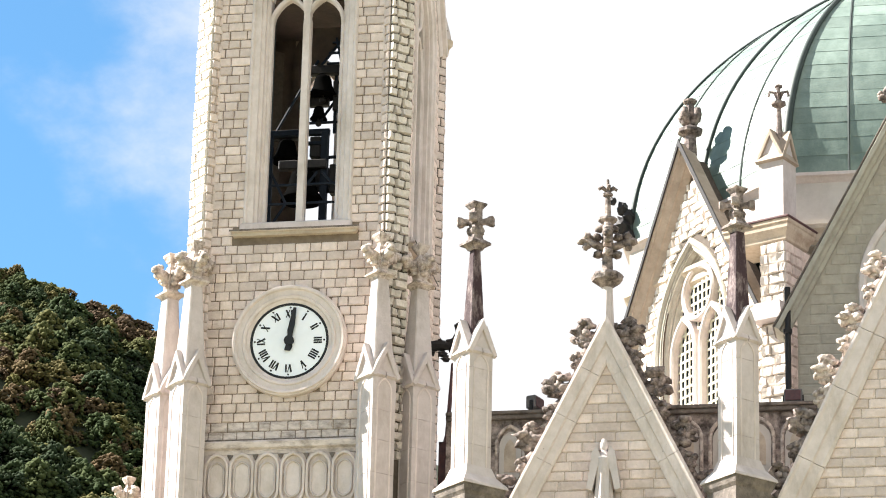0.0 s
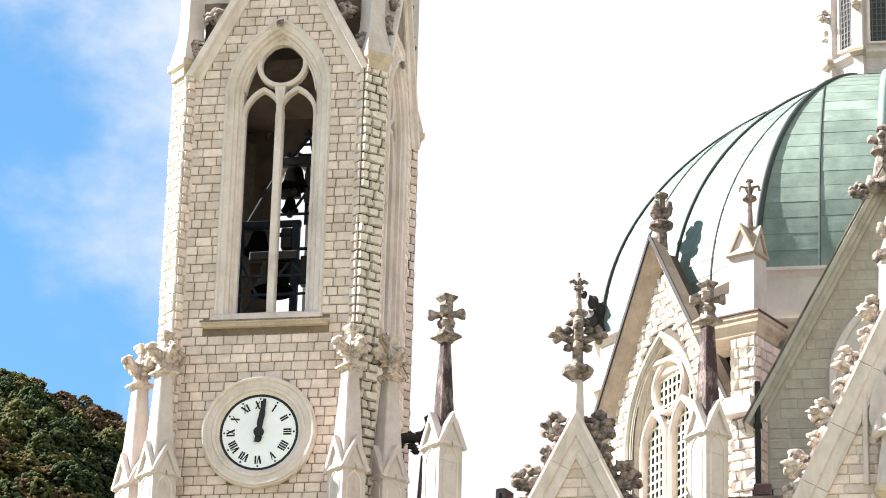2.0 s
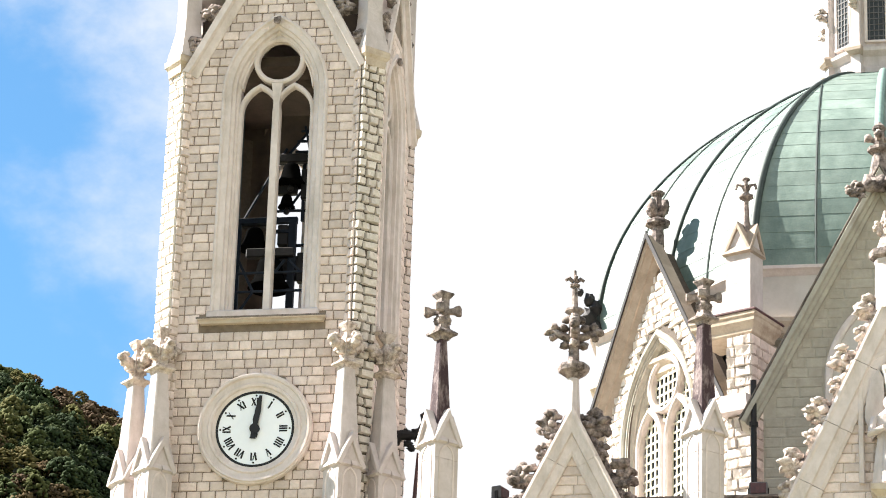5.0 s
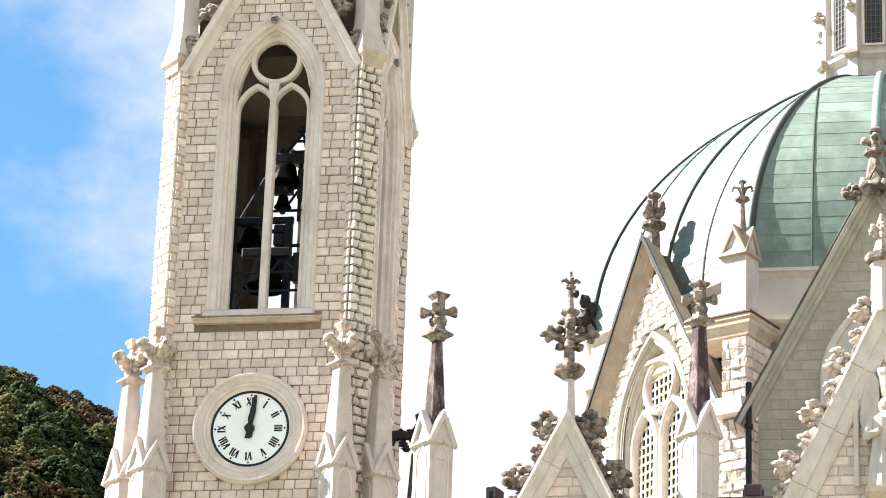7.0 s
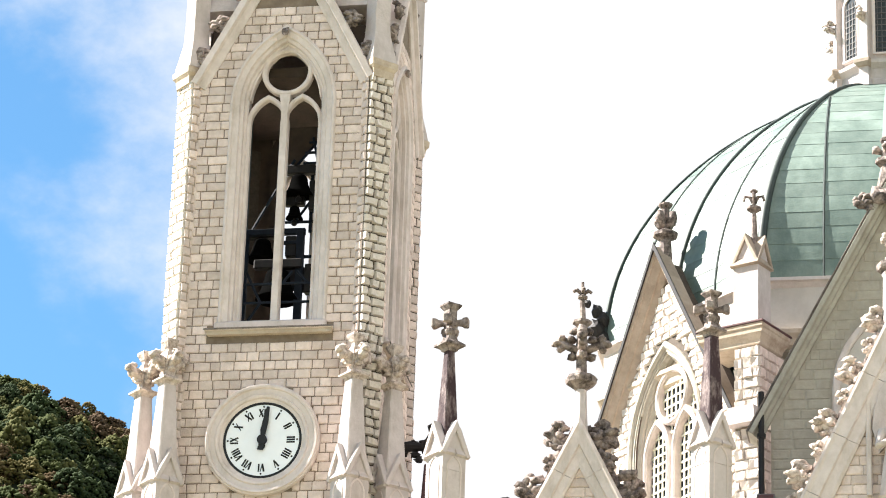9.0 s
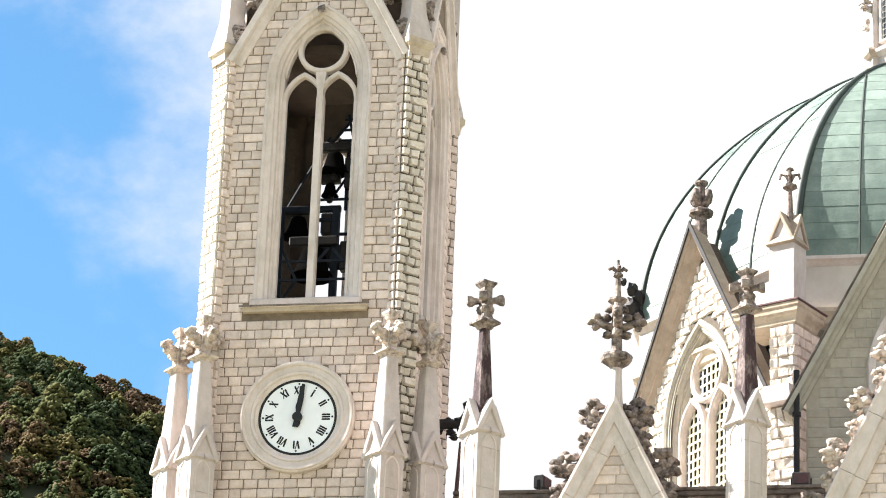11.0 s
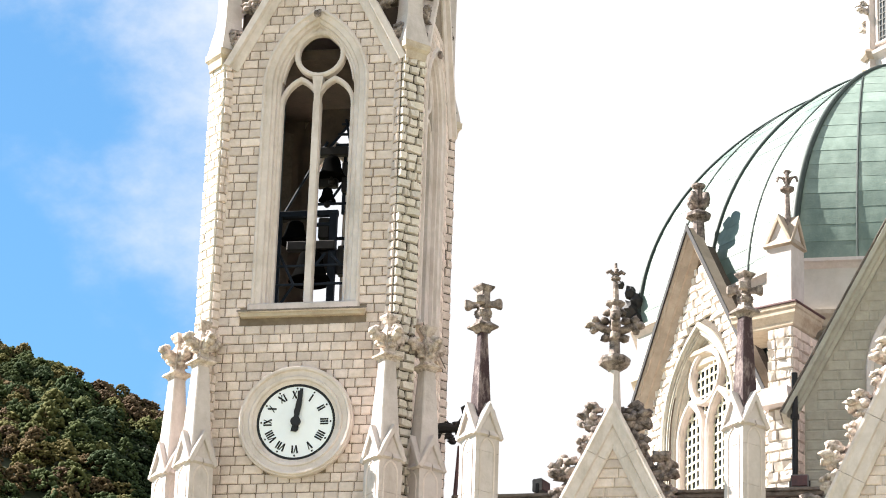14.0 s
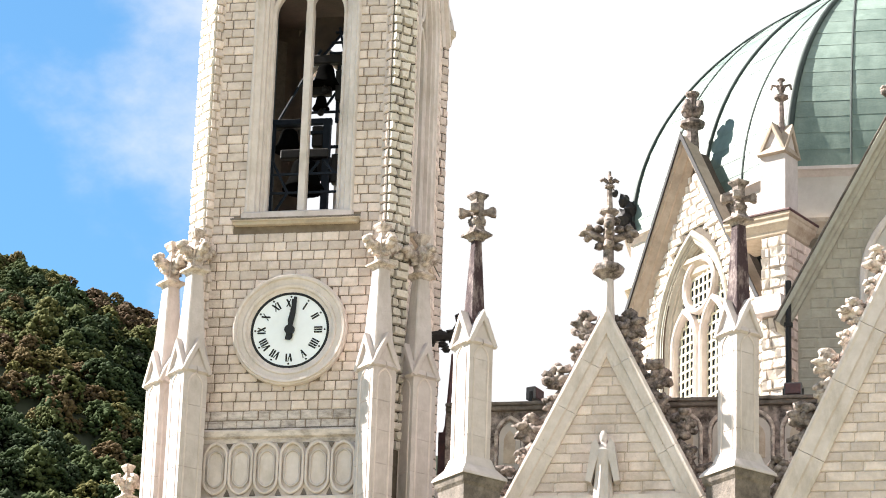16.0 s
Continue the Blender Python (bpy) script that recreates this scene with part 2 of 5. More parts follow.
def prism(bm, pts, y0, y1):
    """The polygon pts (x, z), from depth y0 to y1."""
    a = [bm.verts.new((x, y0, z)) for x, z in pts]
    b = [bm.verts.new((x, y1, z)) for x, z in pts]
    bm.faces.new(a)
    bm.faces.new(b[::-1])
    for i in range(len(pts)):
        j = (i + 1) % len(pts)
        bm.faces.new((a[j], a[i], b[i], b[j]))


def sweep(bm, path, prof, closed=False):
    """A moulding: the profile prof (offset to the left of the way, depth y) carried along the path (x, z), mitred at its corners."""
    n, rings = len(path), []
    for i, (x, z) in enumerate(path):
        p, q = path[i - 1] if i or closed else path[i], path[(i + 1) % n] if i < n - 1 or closed else path[i]
        a, b = Vector((x - p[0], z - p[1])), Vector((q[0] - x, q[1] - z))
        a, b = (a if a.length > 1e-9 else b).normalized(), (b if b.length > 1e-9 else a).normalized()
        t = (a + b).normalized()
        k = 1 / max(0.35, t.dot(a))
        rings.append([bm.verts.new((x - t.y * o * k, y, z + t.x * o * k)) for o, y in prof])
    m = len(prof)
    for i in range(n if closed else n - 1):
        r, s = rings[i], rings[(i + 1) % n]
        for j in range(m):
            bm.faces.new((r[j], r[(j + 1) % m], s[(j + 1) % m], s[j]))
    if not closed:
        bm.faces.new(rings[0][::-1])
        bm.faces.new(rings[-1])


def band(o0, o1, y0, y1, c=0.04):
    """A chamfered profile from offset o0 to o1 and depth y0 (front) to y1."""
    return [(o0, y1), (o0, y0 + c), (o0 + c, y0), (o1 - c, y0), (o1, y0 + c), (o1, y1)]


def pointed(cx, zs, half, rise, foot, n=10):
    """A pointed arch as a path from its left foot over the apex to its right foot."""
    r = (half * half + rise * rise) / (2 * half)
    end = math.acos((r - half) / r)
    left = [(cx - half + r - r * math.cos(end * i / n), zs + r * math.sin(end * i / n)) for i in range(n + 1)]
    return [(cx - half, foot)] + left + [(2 * cx - x, z) for x, z in left[-2::-1]] + [(cx + half, foot)]


def circle(cx, cz, r, n=40):
    return [(cx + r * math.cos(-2 * math.pi * i / n), cz + r * math.sin(-2 * math.pi * i / n)) for i in range(n)]


def lathe(bm, prof, n=16, cx=0, cy=0, turn=0.0):
    """A turned or many-sided body from the profile (radius, z)."""
    rings = [[bm.verts.new((cx + r * math.cos(2 * math.pi * (i + turn) / n), cy + r * math.sin(2 * math.pi * (i + turn) / n), z)) for i in range(n)] for r, z in prof]
    for a, b in zip(rings, rings[1:]):
        for i in range(n):
            bm.faces.new((a[i], a[(i + 1) % n], b[(i + 1) % n], b[i]))
    bm.faces.new(rings[0][::-1])
    bm.faces.new(rings[-1])


def squared(bm, prof, cx=0, cy=0):
    """A four-sided body whose faces look along x and y; the profile gives half the width and the height."""
    lathe(bm, [(r * math.sqrt(2), z) for r, z in prof], 4, cx, cy, 0.5)


def tube(bm, pts, r, n=6):
    """A round bar through the points pts, of radius r (one, or one for each point)."""
    rs = r if isinstance(r, (list, tuple)) else [r] * len(pts)
    rings = []
    for i, p in enumerate(pts):
        d = (Vector(pts[min(i + 1, len(pts) - 1)]) - Vector(pts[max(i - 1, 0)])).normalized()
        s = d.orthogonal().normalized() if not rings else (side - d * side.dot(d)).normalized()
        side = s
        u = d.cross(s)
        rings.append([bm.verts.new(Vector(p) + rs[i] * (s * math.cos(2 * math.pi * k / n) + u * math.sin(2 * math.pi * k / n))) for k in range(n)])
    for a, b in zip(rings, rings[1:]):
        for k in range(n):
            bm.faces.new((a[k], a[(k + 1) % n], b[(k + 1) % n], b[k]))
    bm.faces.new(rings[0][::-1])
    bm.faces.new(rings[-1])


def lump(bm, x, y, z, r, sx=1.0, sy=1.0, sz=1.0, rough=0.35, sub=2, seed=0.0):
    """A rounded, uneven knob of carved stone."""
    r0 = bmesh.ops.create_icosphere(bm, subdivisions=sub, radius=1.0)
    for v in r0["verts"]:
        k = 1 + rough * noise.noise(v.co * 1.7 + Vector((seed * 7.3, seed * 3.1, seed)))
        v.co = Vector((x + v.co.x * r * sx * k, y + v.co.y * r * sy * k, z + v.co.z * r * sz * k))


def crocket(bm, x, y, z, s, dx=1.0, seed=0):
    """A stone leaf on a curling stalk that springs sideways (dx: +1 or -1), with lobes and a rolled tip."""
    q = random.Random(round(seed * 10) + 77)
    curl = [(-0.15, -0.35), (0.2, -0.18), (0.55, 0.0), (0.86, 0.2), (0.98, 0.5), (0.82, 0.74), (0.6, 0.68), (0.62, 0.5)]
    tube(bm, [(x + dx * a * s, y, z + b * s) for a, b in curl], [k * s for k in (0.24, 0.26, 0.24, 0.21, 0.2, 0.18, 0.14, 0.08)], 7)
    for a, b in ((0.02, 0.05), (0.38, 0.22), (1.02, 0.08), (1.08, 0.42), (0.72, 0.84), (0.40, 0.66), (0.28, -0.3), (0.74, -0.14)):
        lump(bm, x + dx * (a + q.uniform(-.06, .06)) * s, y + q.uniform(-0.2, 0.2) * s, z + (b + q.uniform(-.06, .06)) * s, 0.25 * s * q.uniform(0.85, 1.25), 1.3, 1.0, 0.8, 0.75, 2, seed + a * 5)
    lump(bm, x + dx * 0.62 * s, y - 0.16 * s, z + 0.3 * s, 0.2 * s, 1, 0.8, 1.1, 0.6, 2, seed)


def ringed_box(bm, x0, x1, y0, y1, prof):
    """A rectangular moulded block; the profile gives how far each level stands out, and its height."""
    rings = [[bm.verts.new(c) for c in ((x0 - d, y0 - d, z), (x1 + d, y0 - d, z), (x1 + d, y1 + d, z), (x0 - d, y1 + d, z))] for d, z in prof]
    for a, b in zip(rings, rings[1:]):
        for i in range(4):
            bm.faces.new((a[i], a[(i + 1) % 4], b[(i + 1) % 4], b[i]))
    bm.faces.new(rings[0][::-1])
    bm.faces.new(rings[-1])


rng = random.Random(11)
stone_sets = {}


def stone_meshes(mat, rock):
    """Eight block faces with chamfered, uneven fronts in a unit box (x and z from -0.5 to 0.5, front at y = -1)."""
    key = (mat.name, rock)
    if key not in stone_sets:
        stone_sets[key] = []
        for k in range(8):
            bm = bmesh.new()
            xs, zs = (-0.5, -0.42, 0.0, 0.42, 0.5), (-0.5, -0.40, 0.40, 0.5)
            g = [[bm.verts.new((x + (rng.uniform(-.02, .02) if 0 < i < 4 else 0), 0.0 if i in (0, 4) or j in (0, 3) else -1 + rock * rng.uniform(-0.5, 0.9), z)) for j, z in enumerate(zs)] for i, x in enumerate(xs)]
            for i in range(4):
                for j in range(3):
                    bm.faces.new((g[i][j], g[i + 1][j], g[i + 1][j + 1], g[i][j + 1]))
            me = bpy.data.meshes.new("brick")
            bmesh.ops.recalc_face_normals(bm, faces=bm.faces[:])
            if sum((f.normal.y for f in bm.faces)) > 0:
                bmesh.ops.reverse_faces(bm, faces=bm.faces[:])
            bm.to_mesh(me)
            bm.free()
            me.materials.append(mat)
            stone_sets[key].append(me)
    return stone_sets[key]


def courses(parent, rows, free, mat, far_mat, depth=0.045, rock=0.25, length=(0.34, 0.52), joint=0.03, limit=300, y=0.0, prefer=None, m=None):
    """Stones laid in rows [(z0, z1)] on the face y of a wall; free(z0, z1) gives the stretches of x that they fill. Past the limit they are joined."""
    m = m or Matrix()
    spots = []
    for z0, z1 in rows:
        for a, b in free(z0, z1):
            if b - a < 0.08:
                continue
            x = a
            first = rng.uniform(0.45, 1.0)
            while x < b - 0.02:
                w = rng.uniform(*length) * first
                first = 1.0
                if b - (x + w) < length[0] * 0.55:
                    w = b - x
                spots.append((x + w / 2, (z0 + z1) / 2 + rng.uniform(-.004, .004), w - joint * rng.uniform(0.5, 1.2), z1 - z0 - joint * rng.uniform(0.5, 1.15)))
                x += w
    if prefer:
        spots.sort(key=prefer)
    meshes = stone_meshes(mat, rock)
    for x, z, w, h in spots[:limit]:
        ob = new("brick", meshes[rng.randrange(8)])
        ob.parent = parent
        ob.matrix_basis = m @ pose(x, y, z) @ Matrix.Diagonal((w, depth * rng.uniform(0.75, 1.2), h, 1))
    if len(spots) > limit:
        vs, fs = [], []
        for x, z, w, h in spots[limit:]:
            me = meshes[rng.randrange(8)]
            k = len(vs)
            vs += [tuple(m @ Vector((x + v.co.x * w, y + v.co.y * depth, z + v.co.z * h))) for v in me.vertices]
            fs += [tuple(k + i for i in p.vertices) for p in me.polygons]
        me = bpy.data.meshes.new("brick_courses")
        me.from_pydata(vs, [], fs)
        me.materials.append(far_mat)
        ob = new("brick_courses", me)
        ob.parent = parent
        tagged(ob, kind="stuff")


def even_rows(z0, z1, h):
    n = max(1, round((z1 - z0) / h))
    return [(z0 + (z1 - z0) * i / n, z0 + (z1 - z0) * (i + 1) / n) for i in range(n)]


def without(spans, a, b):
    """The stretches spans with the stretch a to b taken out."""
    out = []
    for p, q in spans:
        if b <= p or a >= q:
            out.append((p, q))
        else:
            if a > p:
                out.append((p, a))
            if b < q:
                out.append((b, q))
    return out


CHURCH = pose(-4.96, 91.504, 0, 0, 0, -10)   # x along the front, y inward, z up
BASE = 9.0                                    # the terrace on which the church stands
FRONT = CHURCH @ pose(0.395, -1.696, 0.03) @ Matrix.Scale(0.981, 4)   # the front bay stands forward of the tower
GABLES = CHURCH @ pose(0.117, -0.5025, 0.009) @ Matrix.Scale(0.99437, 4)  # the front gables, between tower face and pinnacles
later = []                                    # stones of walls, laid last

# ---- ground and mountain ----
def ridge(x):
    bend = max(-60.0, min(60.0, x + 122))
    return min(560.0, max(0.0, 361.6 - 0.37 * (x + 122) - 0.0022 * bend * bend))


def land(x, y):
    """The height of the land: level by the camera, a terrace under the church, a mountainside far behind it."""
    k = min(1.0, max(0.0, (y - 35) / 35))
    near = BASE * k * k * (3 - 2 * k)
    up = ridge(x) - 0.60 * abs(1000 - y) + 9 * noise.noise(Vector((x * 0.022, y * 0.022, 7))) * min(1.0, abs(1000 - y) / 90)
    return max(near, up)


bm = bmesh.new()
gx = sorted({-4500.0, -3500.0, -2500.0, -1800.0, -1300.0, 700.0, 1100.0, 1700.0, 2500.0, 3500.0, 4500.0, *range(-1000, 501, 25)})
gy = sorted({-4500.0, -3000.0, -1500.0, -700.0, -300.0, -100.0, 0.0, 20.0, 30.0, 35.0, 42.0, 52.0, 63.0, 70.0, 100.0, 200.0, *range(300, 1601, 20), 1900.0, 2600.0, 3500.0, 4500.0})
grid = [[bm.verts.new((x, y, land(x, y))) for y in gy] for x in gx]
for i in range(len(gx) - 1):
    for j in range(len(gy) - 1):
        bm.faces.new((grid[i][j], grid[i + 1][j], grid[i + 1][j + 1], grid[i][j + 1]))
ground = part("ground", bm, GROUND)
ground.data.materials.append(SOIL)
for p in ground.data.polygons:
    if p.center.y > 320 and p.center.z > 14:
        p.material_index = 1
tagged(ground, "dry grass and gravel ground rising to a wooded mountainside", "ground", kind="structure")


def crown(k):
    """One broad, domed tree crown of rounded leaf clumps, as points and faces."""
    r = random.Random(100 + k)
    tall = r.uniform(0.8, 1.3)
    vs, fs = [], []
    for c in range(128):
        a, h = r.uniform(0, 6.283), r.random() ** 0.75
        d = 3.0 * math.sqrt(max(0.0, 1 - h * h)) * r.uniform(0.7, 1.04) * (1 + 0.2 * math.sin(3 * a + k))
        cx, cy, cz, s = d * math.cos(a), d * math.sin(a), 0.9 + 3.4 * tall * h * r.uniform(0.88, 1.05), r.uniform(0.28, 0.66)
        o = len(vs)
        for x, y, z in ((1, 0, 0), (0, 1, 0), (-1, 0, 0), (0, -1, 0), (0, 0, 1), (0, 0, -1)):
            vs.append((cx + (x + r.uniform(-.4, .4)) * s, cy + (y + r.uniform(-.4, .4)) * s, cz + (z * 0.75 + r.uniform(-.3, .3)) * s))
        for q in range(4):
            fs += [(o + q, o + (q + 1) % 4, o + 4), (o + (q + 1) % 4, o + q, o + 5)]
    return np.array(vs), np.array(fs)


crowns = [crown(k) for k in range(12)]
tr = random.Random(5)
tv, tf, base = [], [], 0
species = []
for i in range(1650):
    x, y = tr.uniform(-160, -72), 1006 - 270 * tr.random() ** 1.1
    v, f = crowns[tr.randrange(12)]
    a, s = tr.uniform(0, 6.283), tr.choice((0.55, 0.7, 0.9, 1.1, 1.35)) * tr.uniform(0.85, 1.15) * (1.0 + 0.3 * (1006 - y) / 270)
    s = min(s, 1.0) if y > 985 else s
    c, n0 = math.cos(a) * s, math.sin(a) * s
    tv.append(np.stack((x + v[:, 0] * c - v[:, 1] * n0, y + v[:, 0] * n0 + v[:, 1] * c, land(x, y) - 1.2 + v[:, 2] * s * tr.uniform(0.85, 1.35)), 1))
    tf.append(f + base)
    base += len(v)
    kind = 0.40 + 0.8 * noise.noise(Vector((x * 0.03, y * 0.02, 1.5))) + tr.uniform(-0.42, 0.42)
    species += [min(1.0, max(0.0, kind))] * len(v)
me = bpy.data.meshes.new("mountain_forest")
me.from_pydata(np.concatenate(tv).tolist(), [], np.concatenate(tf).tolist())
me.attributes.new("species", "FLOAT", "POINT").data.foreach_set("value", species)
me.polygons.foreach_set("use_smooth", [True] * len(me.polygons))
me.materials.append(TREE)
tagged(new("mountain_forest", me), "dense green and rust-tinged woodland on a mountainside", "forest", kind="stuff")


# ---- bell tower ----
tower = thing("bell_tower", CHURCH @ pose(0.03, 2.97, 0), "square limestone bell tower with corner piers and a clock", "tower")
H, FACE = 2.97, 2.42
WIN_IN = pointed(0.06, 43.75, 1.07, 1.88, 36.95)
WIN_HOLE = pointed(0.06, 43.75, 1.36, 2.24, 36.9)
for k in range(4):
    turn = pose(0, 0, 0, 0, 0, 90 * k)
    bm = bmesh.new()
    arch = WIN_HOLE
    prism(bm, [(-FACE, BASE), (FACE, BASE), (FACE, 36.8), (-FACE, 36.8)], -H, -H + 0.6)
    prism(bm, [(-FACE, 36.8), (arch[0][0], 36.8), (arch[0][0], 43.75), (-FACE, 43.75)], -H, -H + 0.6)
    prism(bm, [(arch[-1][0], 36.8), (FACE, 36.8), (FACE, 43.75), (arch[-1][0], 43.75)], -H, -H + 0.6)
    mid = len(arch) // 2
    prism(bm, [(-FACE, 43.75)] + arch[1:mid + 1] + [(arch[mid][0], 49.0), (0, 49.0), (-FACE, 44.6)], -H, -H + 0.6)
    prism(bm, [(arch[mid][0], 49.0)] + arch[mid:-1] + [(FACE, 43.75), (FACE, 44.6)], -H, -H + 0.6)
    wall = place(part("wall", bm, WALL_MORTAR, tower, "coursed cream ashlar with dark joints"), turn)

    # added lining whose dark colour gives the belfry its shade
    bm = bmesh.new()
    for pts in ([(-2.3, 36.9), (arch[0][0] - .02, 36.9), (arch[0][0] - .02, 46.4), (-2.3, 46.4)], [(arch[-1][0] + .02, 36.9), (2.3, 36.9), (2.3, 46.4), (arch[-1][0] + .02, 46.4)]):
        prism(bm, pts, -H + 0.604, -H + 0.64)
    place(part("inner_lining", bm, INSIDE, tower, "lining painted dark brown for the belfry's shade"), turn)

    bm = bmesh.new()
    sweep(bm, WIN_IN, [(0.0, -2.40), (0.0, -2.70), (0.05, -2.76), (0.09, -2.77), (0.11, -2.88), (0.19, -2.90), (0.22, -2.98), (0.36, -3.01), (0.40, -3.06), (0.45, -3.06), (0.49, -3.0), (0.49, -2.975), (0.35, -2.97), (0.35, -2.40)])
    frame_part = place(part("window_surround", bm, CREAM, tower, "moulded cream stone pointed-arch surround"), turn)
    bm = bmesh.new()
    sweep(bm, pointed(-0.44, 43.2, 0.55, 0.85, 36.95), band(-0.06, 0.07, -2.74, -2.50, 0.04))
    part("tracery_arch", bm, CREAM, frame_part)
    bm = bmesh.new()
    sweep(bm, pointed(0.56, 43.2, 0.55, 0.85, 36.95), band(-0.06, 0.07, -2.74, -2.50, 0.04))
    part("tracery_arch", bm, CREAM, frame_part)
    bm = bmesh.new()
    sweep(bm, circle(0.08, 44.84, 0.625), band(-0.02, 0.13, -2.76, -2.50, 0.05), closed=True)
    part("tracery_ring", bm, CREAM, frame_part)
    bm = bmesh.new()
    prism(bm, [(-0.03, 36.95), (0.15, 36.95), (0.15, 43.5), (0.22, 44.1), (-0.10, 44.1), (-0.03, 43.5)], -2.77, -2.48)
    part("mullion", bm, CREAM, frame_part)
    # reveal covered in the same shade colour
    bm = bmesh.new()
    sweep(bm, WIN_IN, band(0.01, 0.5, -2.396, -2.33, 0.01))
    part("inner_reveal", bm, INSIDE, frame_part, "inner reveal painted dark for shade")
    bm = bmesh.new()
    sweep(bm, [p for p in WIN_IN if p[1] > 43.9], band(-0.045, 0.01, -2.74, -2.50, 0.015))
    part("inner_arch", bm, CREAM, frame_part)
    bm = bmesh.new()
    lump(bm, 0.06, -3.1, 45.95, 0.12, 1, 0.6, 1, 0.6)
    part("keystone_boss", bm, ORNAMENT, frame_part)

    bm = bmesh.new()
    box(bm, -1.82, 1.86, -3.22, -2.9, 36.69, 36.76, 0.02)
    sill = place(part("window_sill", bm, CREAM, tower, "projecting weathered stone sill"), turn)
    bm = bmesh.new()
    prism(bm, [(-1.74, 36.58), (1.78, 36.58), (1.82, 36.686), (-1.78, 36.686)], -3.14, -2.9)
    part("sill_moulding", bm, OCHRE, sill, "ochre-stained moulding")
    bm = bmesh.new()
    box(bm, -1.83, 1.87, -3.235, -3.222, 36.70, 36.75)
    part("sill_edge", bm, GRIME, sill, "dark-stained edge")
    bm = bmesh.new()
    box(bm, -1.58, 1.64, -3.10, -2.4, 36.764, 37.0, 0.05)
    part("window_apron", bm, PALE, sill)

    # steep gable over the window
    bm = bmesh.new()
    sweep(bm, [(-2.5, 44.35), (0.03, 49.2), (2.56, 44.35)], [(-0.28, -2.9), (-0.28, -3.02), (-0.2, -3.06), (-0.06, -3.08), (-0.02, -3.2), (0.16, -3.2), (0.2, -3.1), (0.2, -2.5), (-0.28, -2.5)])
    rake = place(part("gable_coping", bm, CREAM, tower, "moulded stone gable coping"), turn)
    for side in (-1, 1):
        for i in range(4):
            bm = bmesh.new()
            z = 45.2 + i * 1.0
            crocket(bm, 0.03 + side * (2.42 - (z - 44.75) * 0.525), -3.0, z, 0.42, side, i + k)
            part("crocket", bm, ORNAMENT, rake, smooth=True)

# piers at the corners, turned 45 degrees
PIER_Y, PIER_X = -4.06, 0.40
for k in range(4):
    turn = pose(0, 0, 0, 0, 0, 45 + 90 * k)
    bm = bmesh.new()
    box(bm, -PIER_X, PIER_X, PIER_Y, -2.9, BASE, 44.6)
    # light put into the grout colour: pale on the sunlit pier, dark elsewhere
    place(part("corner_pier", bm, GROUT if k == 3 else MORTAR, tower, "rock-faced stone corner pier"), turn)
    bm = bmesh.new()
    squared(bm, [(0.33, 44.4), (0.35, 44.52), (0.36, 44.62), (0.43, 44.72), (0.44, 44.90), (0.38, 44.95)], 0, -3.84)
    place(part("pier_corbel", bm, OCHRE, tower, "yellow-stained moulded corbel"), turn)
    bm = bmesh.new()
    squared(bm, [(0.42, 44.93), (0.40, 45.1), (0.27, 45.85), (0.25, 46.3), (0.25, 49.6), (0.3, 49.62), (0.3, 49.8), (0.05, 52.5)], 0, -3.80)
    place(part("upper_pinnacle", bm, PALE, tower, "pale smooth stone pinnacle shaft"), turn)

# ceiling hung low to hide sky; its dark brown stands for shade
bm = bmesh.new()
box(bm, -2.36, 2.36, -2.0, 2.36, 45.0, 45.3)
part("belfry_ceiling", bm, INSIDE, tower, "timber belfry ceiling painted dark for shade")
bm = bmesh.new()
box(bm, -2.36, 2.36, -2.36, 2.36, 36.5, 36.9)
part("belfry_floor", bm, INSIDE, tower, "belfry floor painted dark for shade")
bm = bmesh.new()
squared(bm, [(2.7, 46.9), (1.2, 51.0), (0.1, 54.0)])
part("tower_roof", bm, PALE, tower, "plain stone roof")

# belt and blind arcade under the clock
bm = bmesh.new()
sweep(bm, [(-2.42, 30.55), (2.42, 30.55)], [(-0.34, -2.9), (-0.34, -3.0), (-0.22, -3.03), (-0.18, -3.12), (-0.03, -3.16), (0.03, -3.10), (0.03, -2.9)])
belt = part("belt_course", bm, STAINED, tower, "weather-stained moulded belt course")
bm = bmesh.new()
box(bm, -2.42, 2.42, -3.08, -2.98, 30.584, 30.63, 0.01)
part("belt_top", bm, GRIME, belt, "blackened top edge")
bm = bmesh.new()
box(bm, -2.42, 2.42, -3.0, -2.9, 27.6, 30.2)
box(bm, -2.42, 2.42, -3.14, -2.9, 28.45, 28.66, 0.03)
panel = part("arcade_panel", bm, CREAM, tower, "blind arcade of small pointed arches")
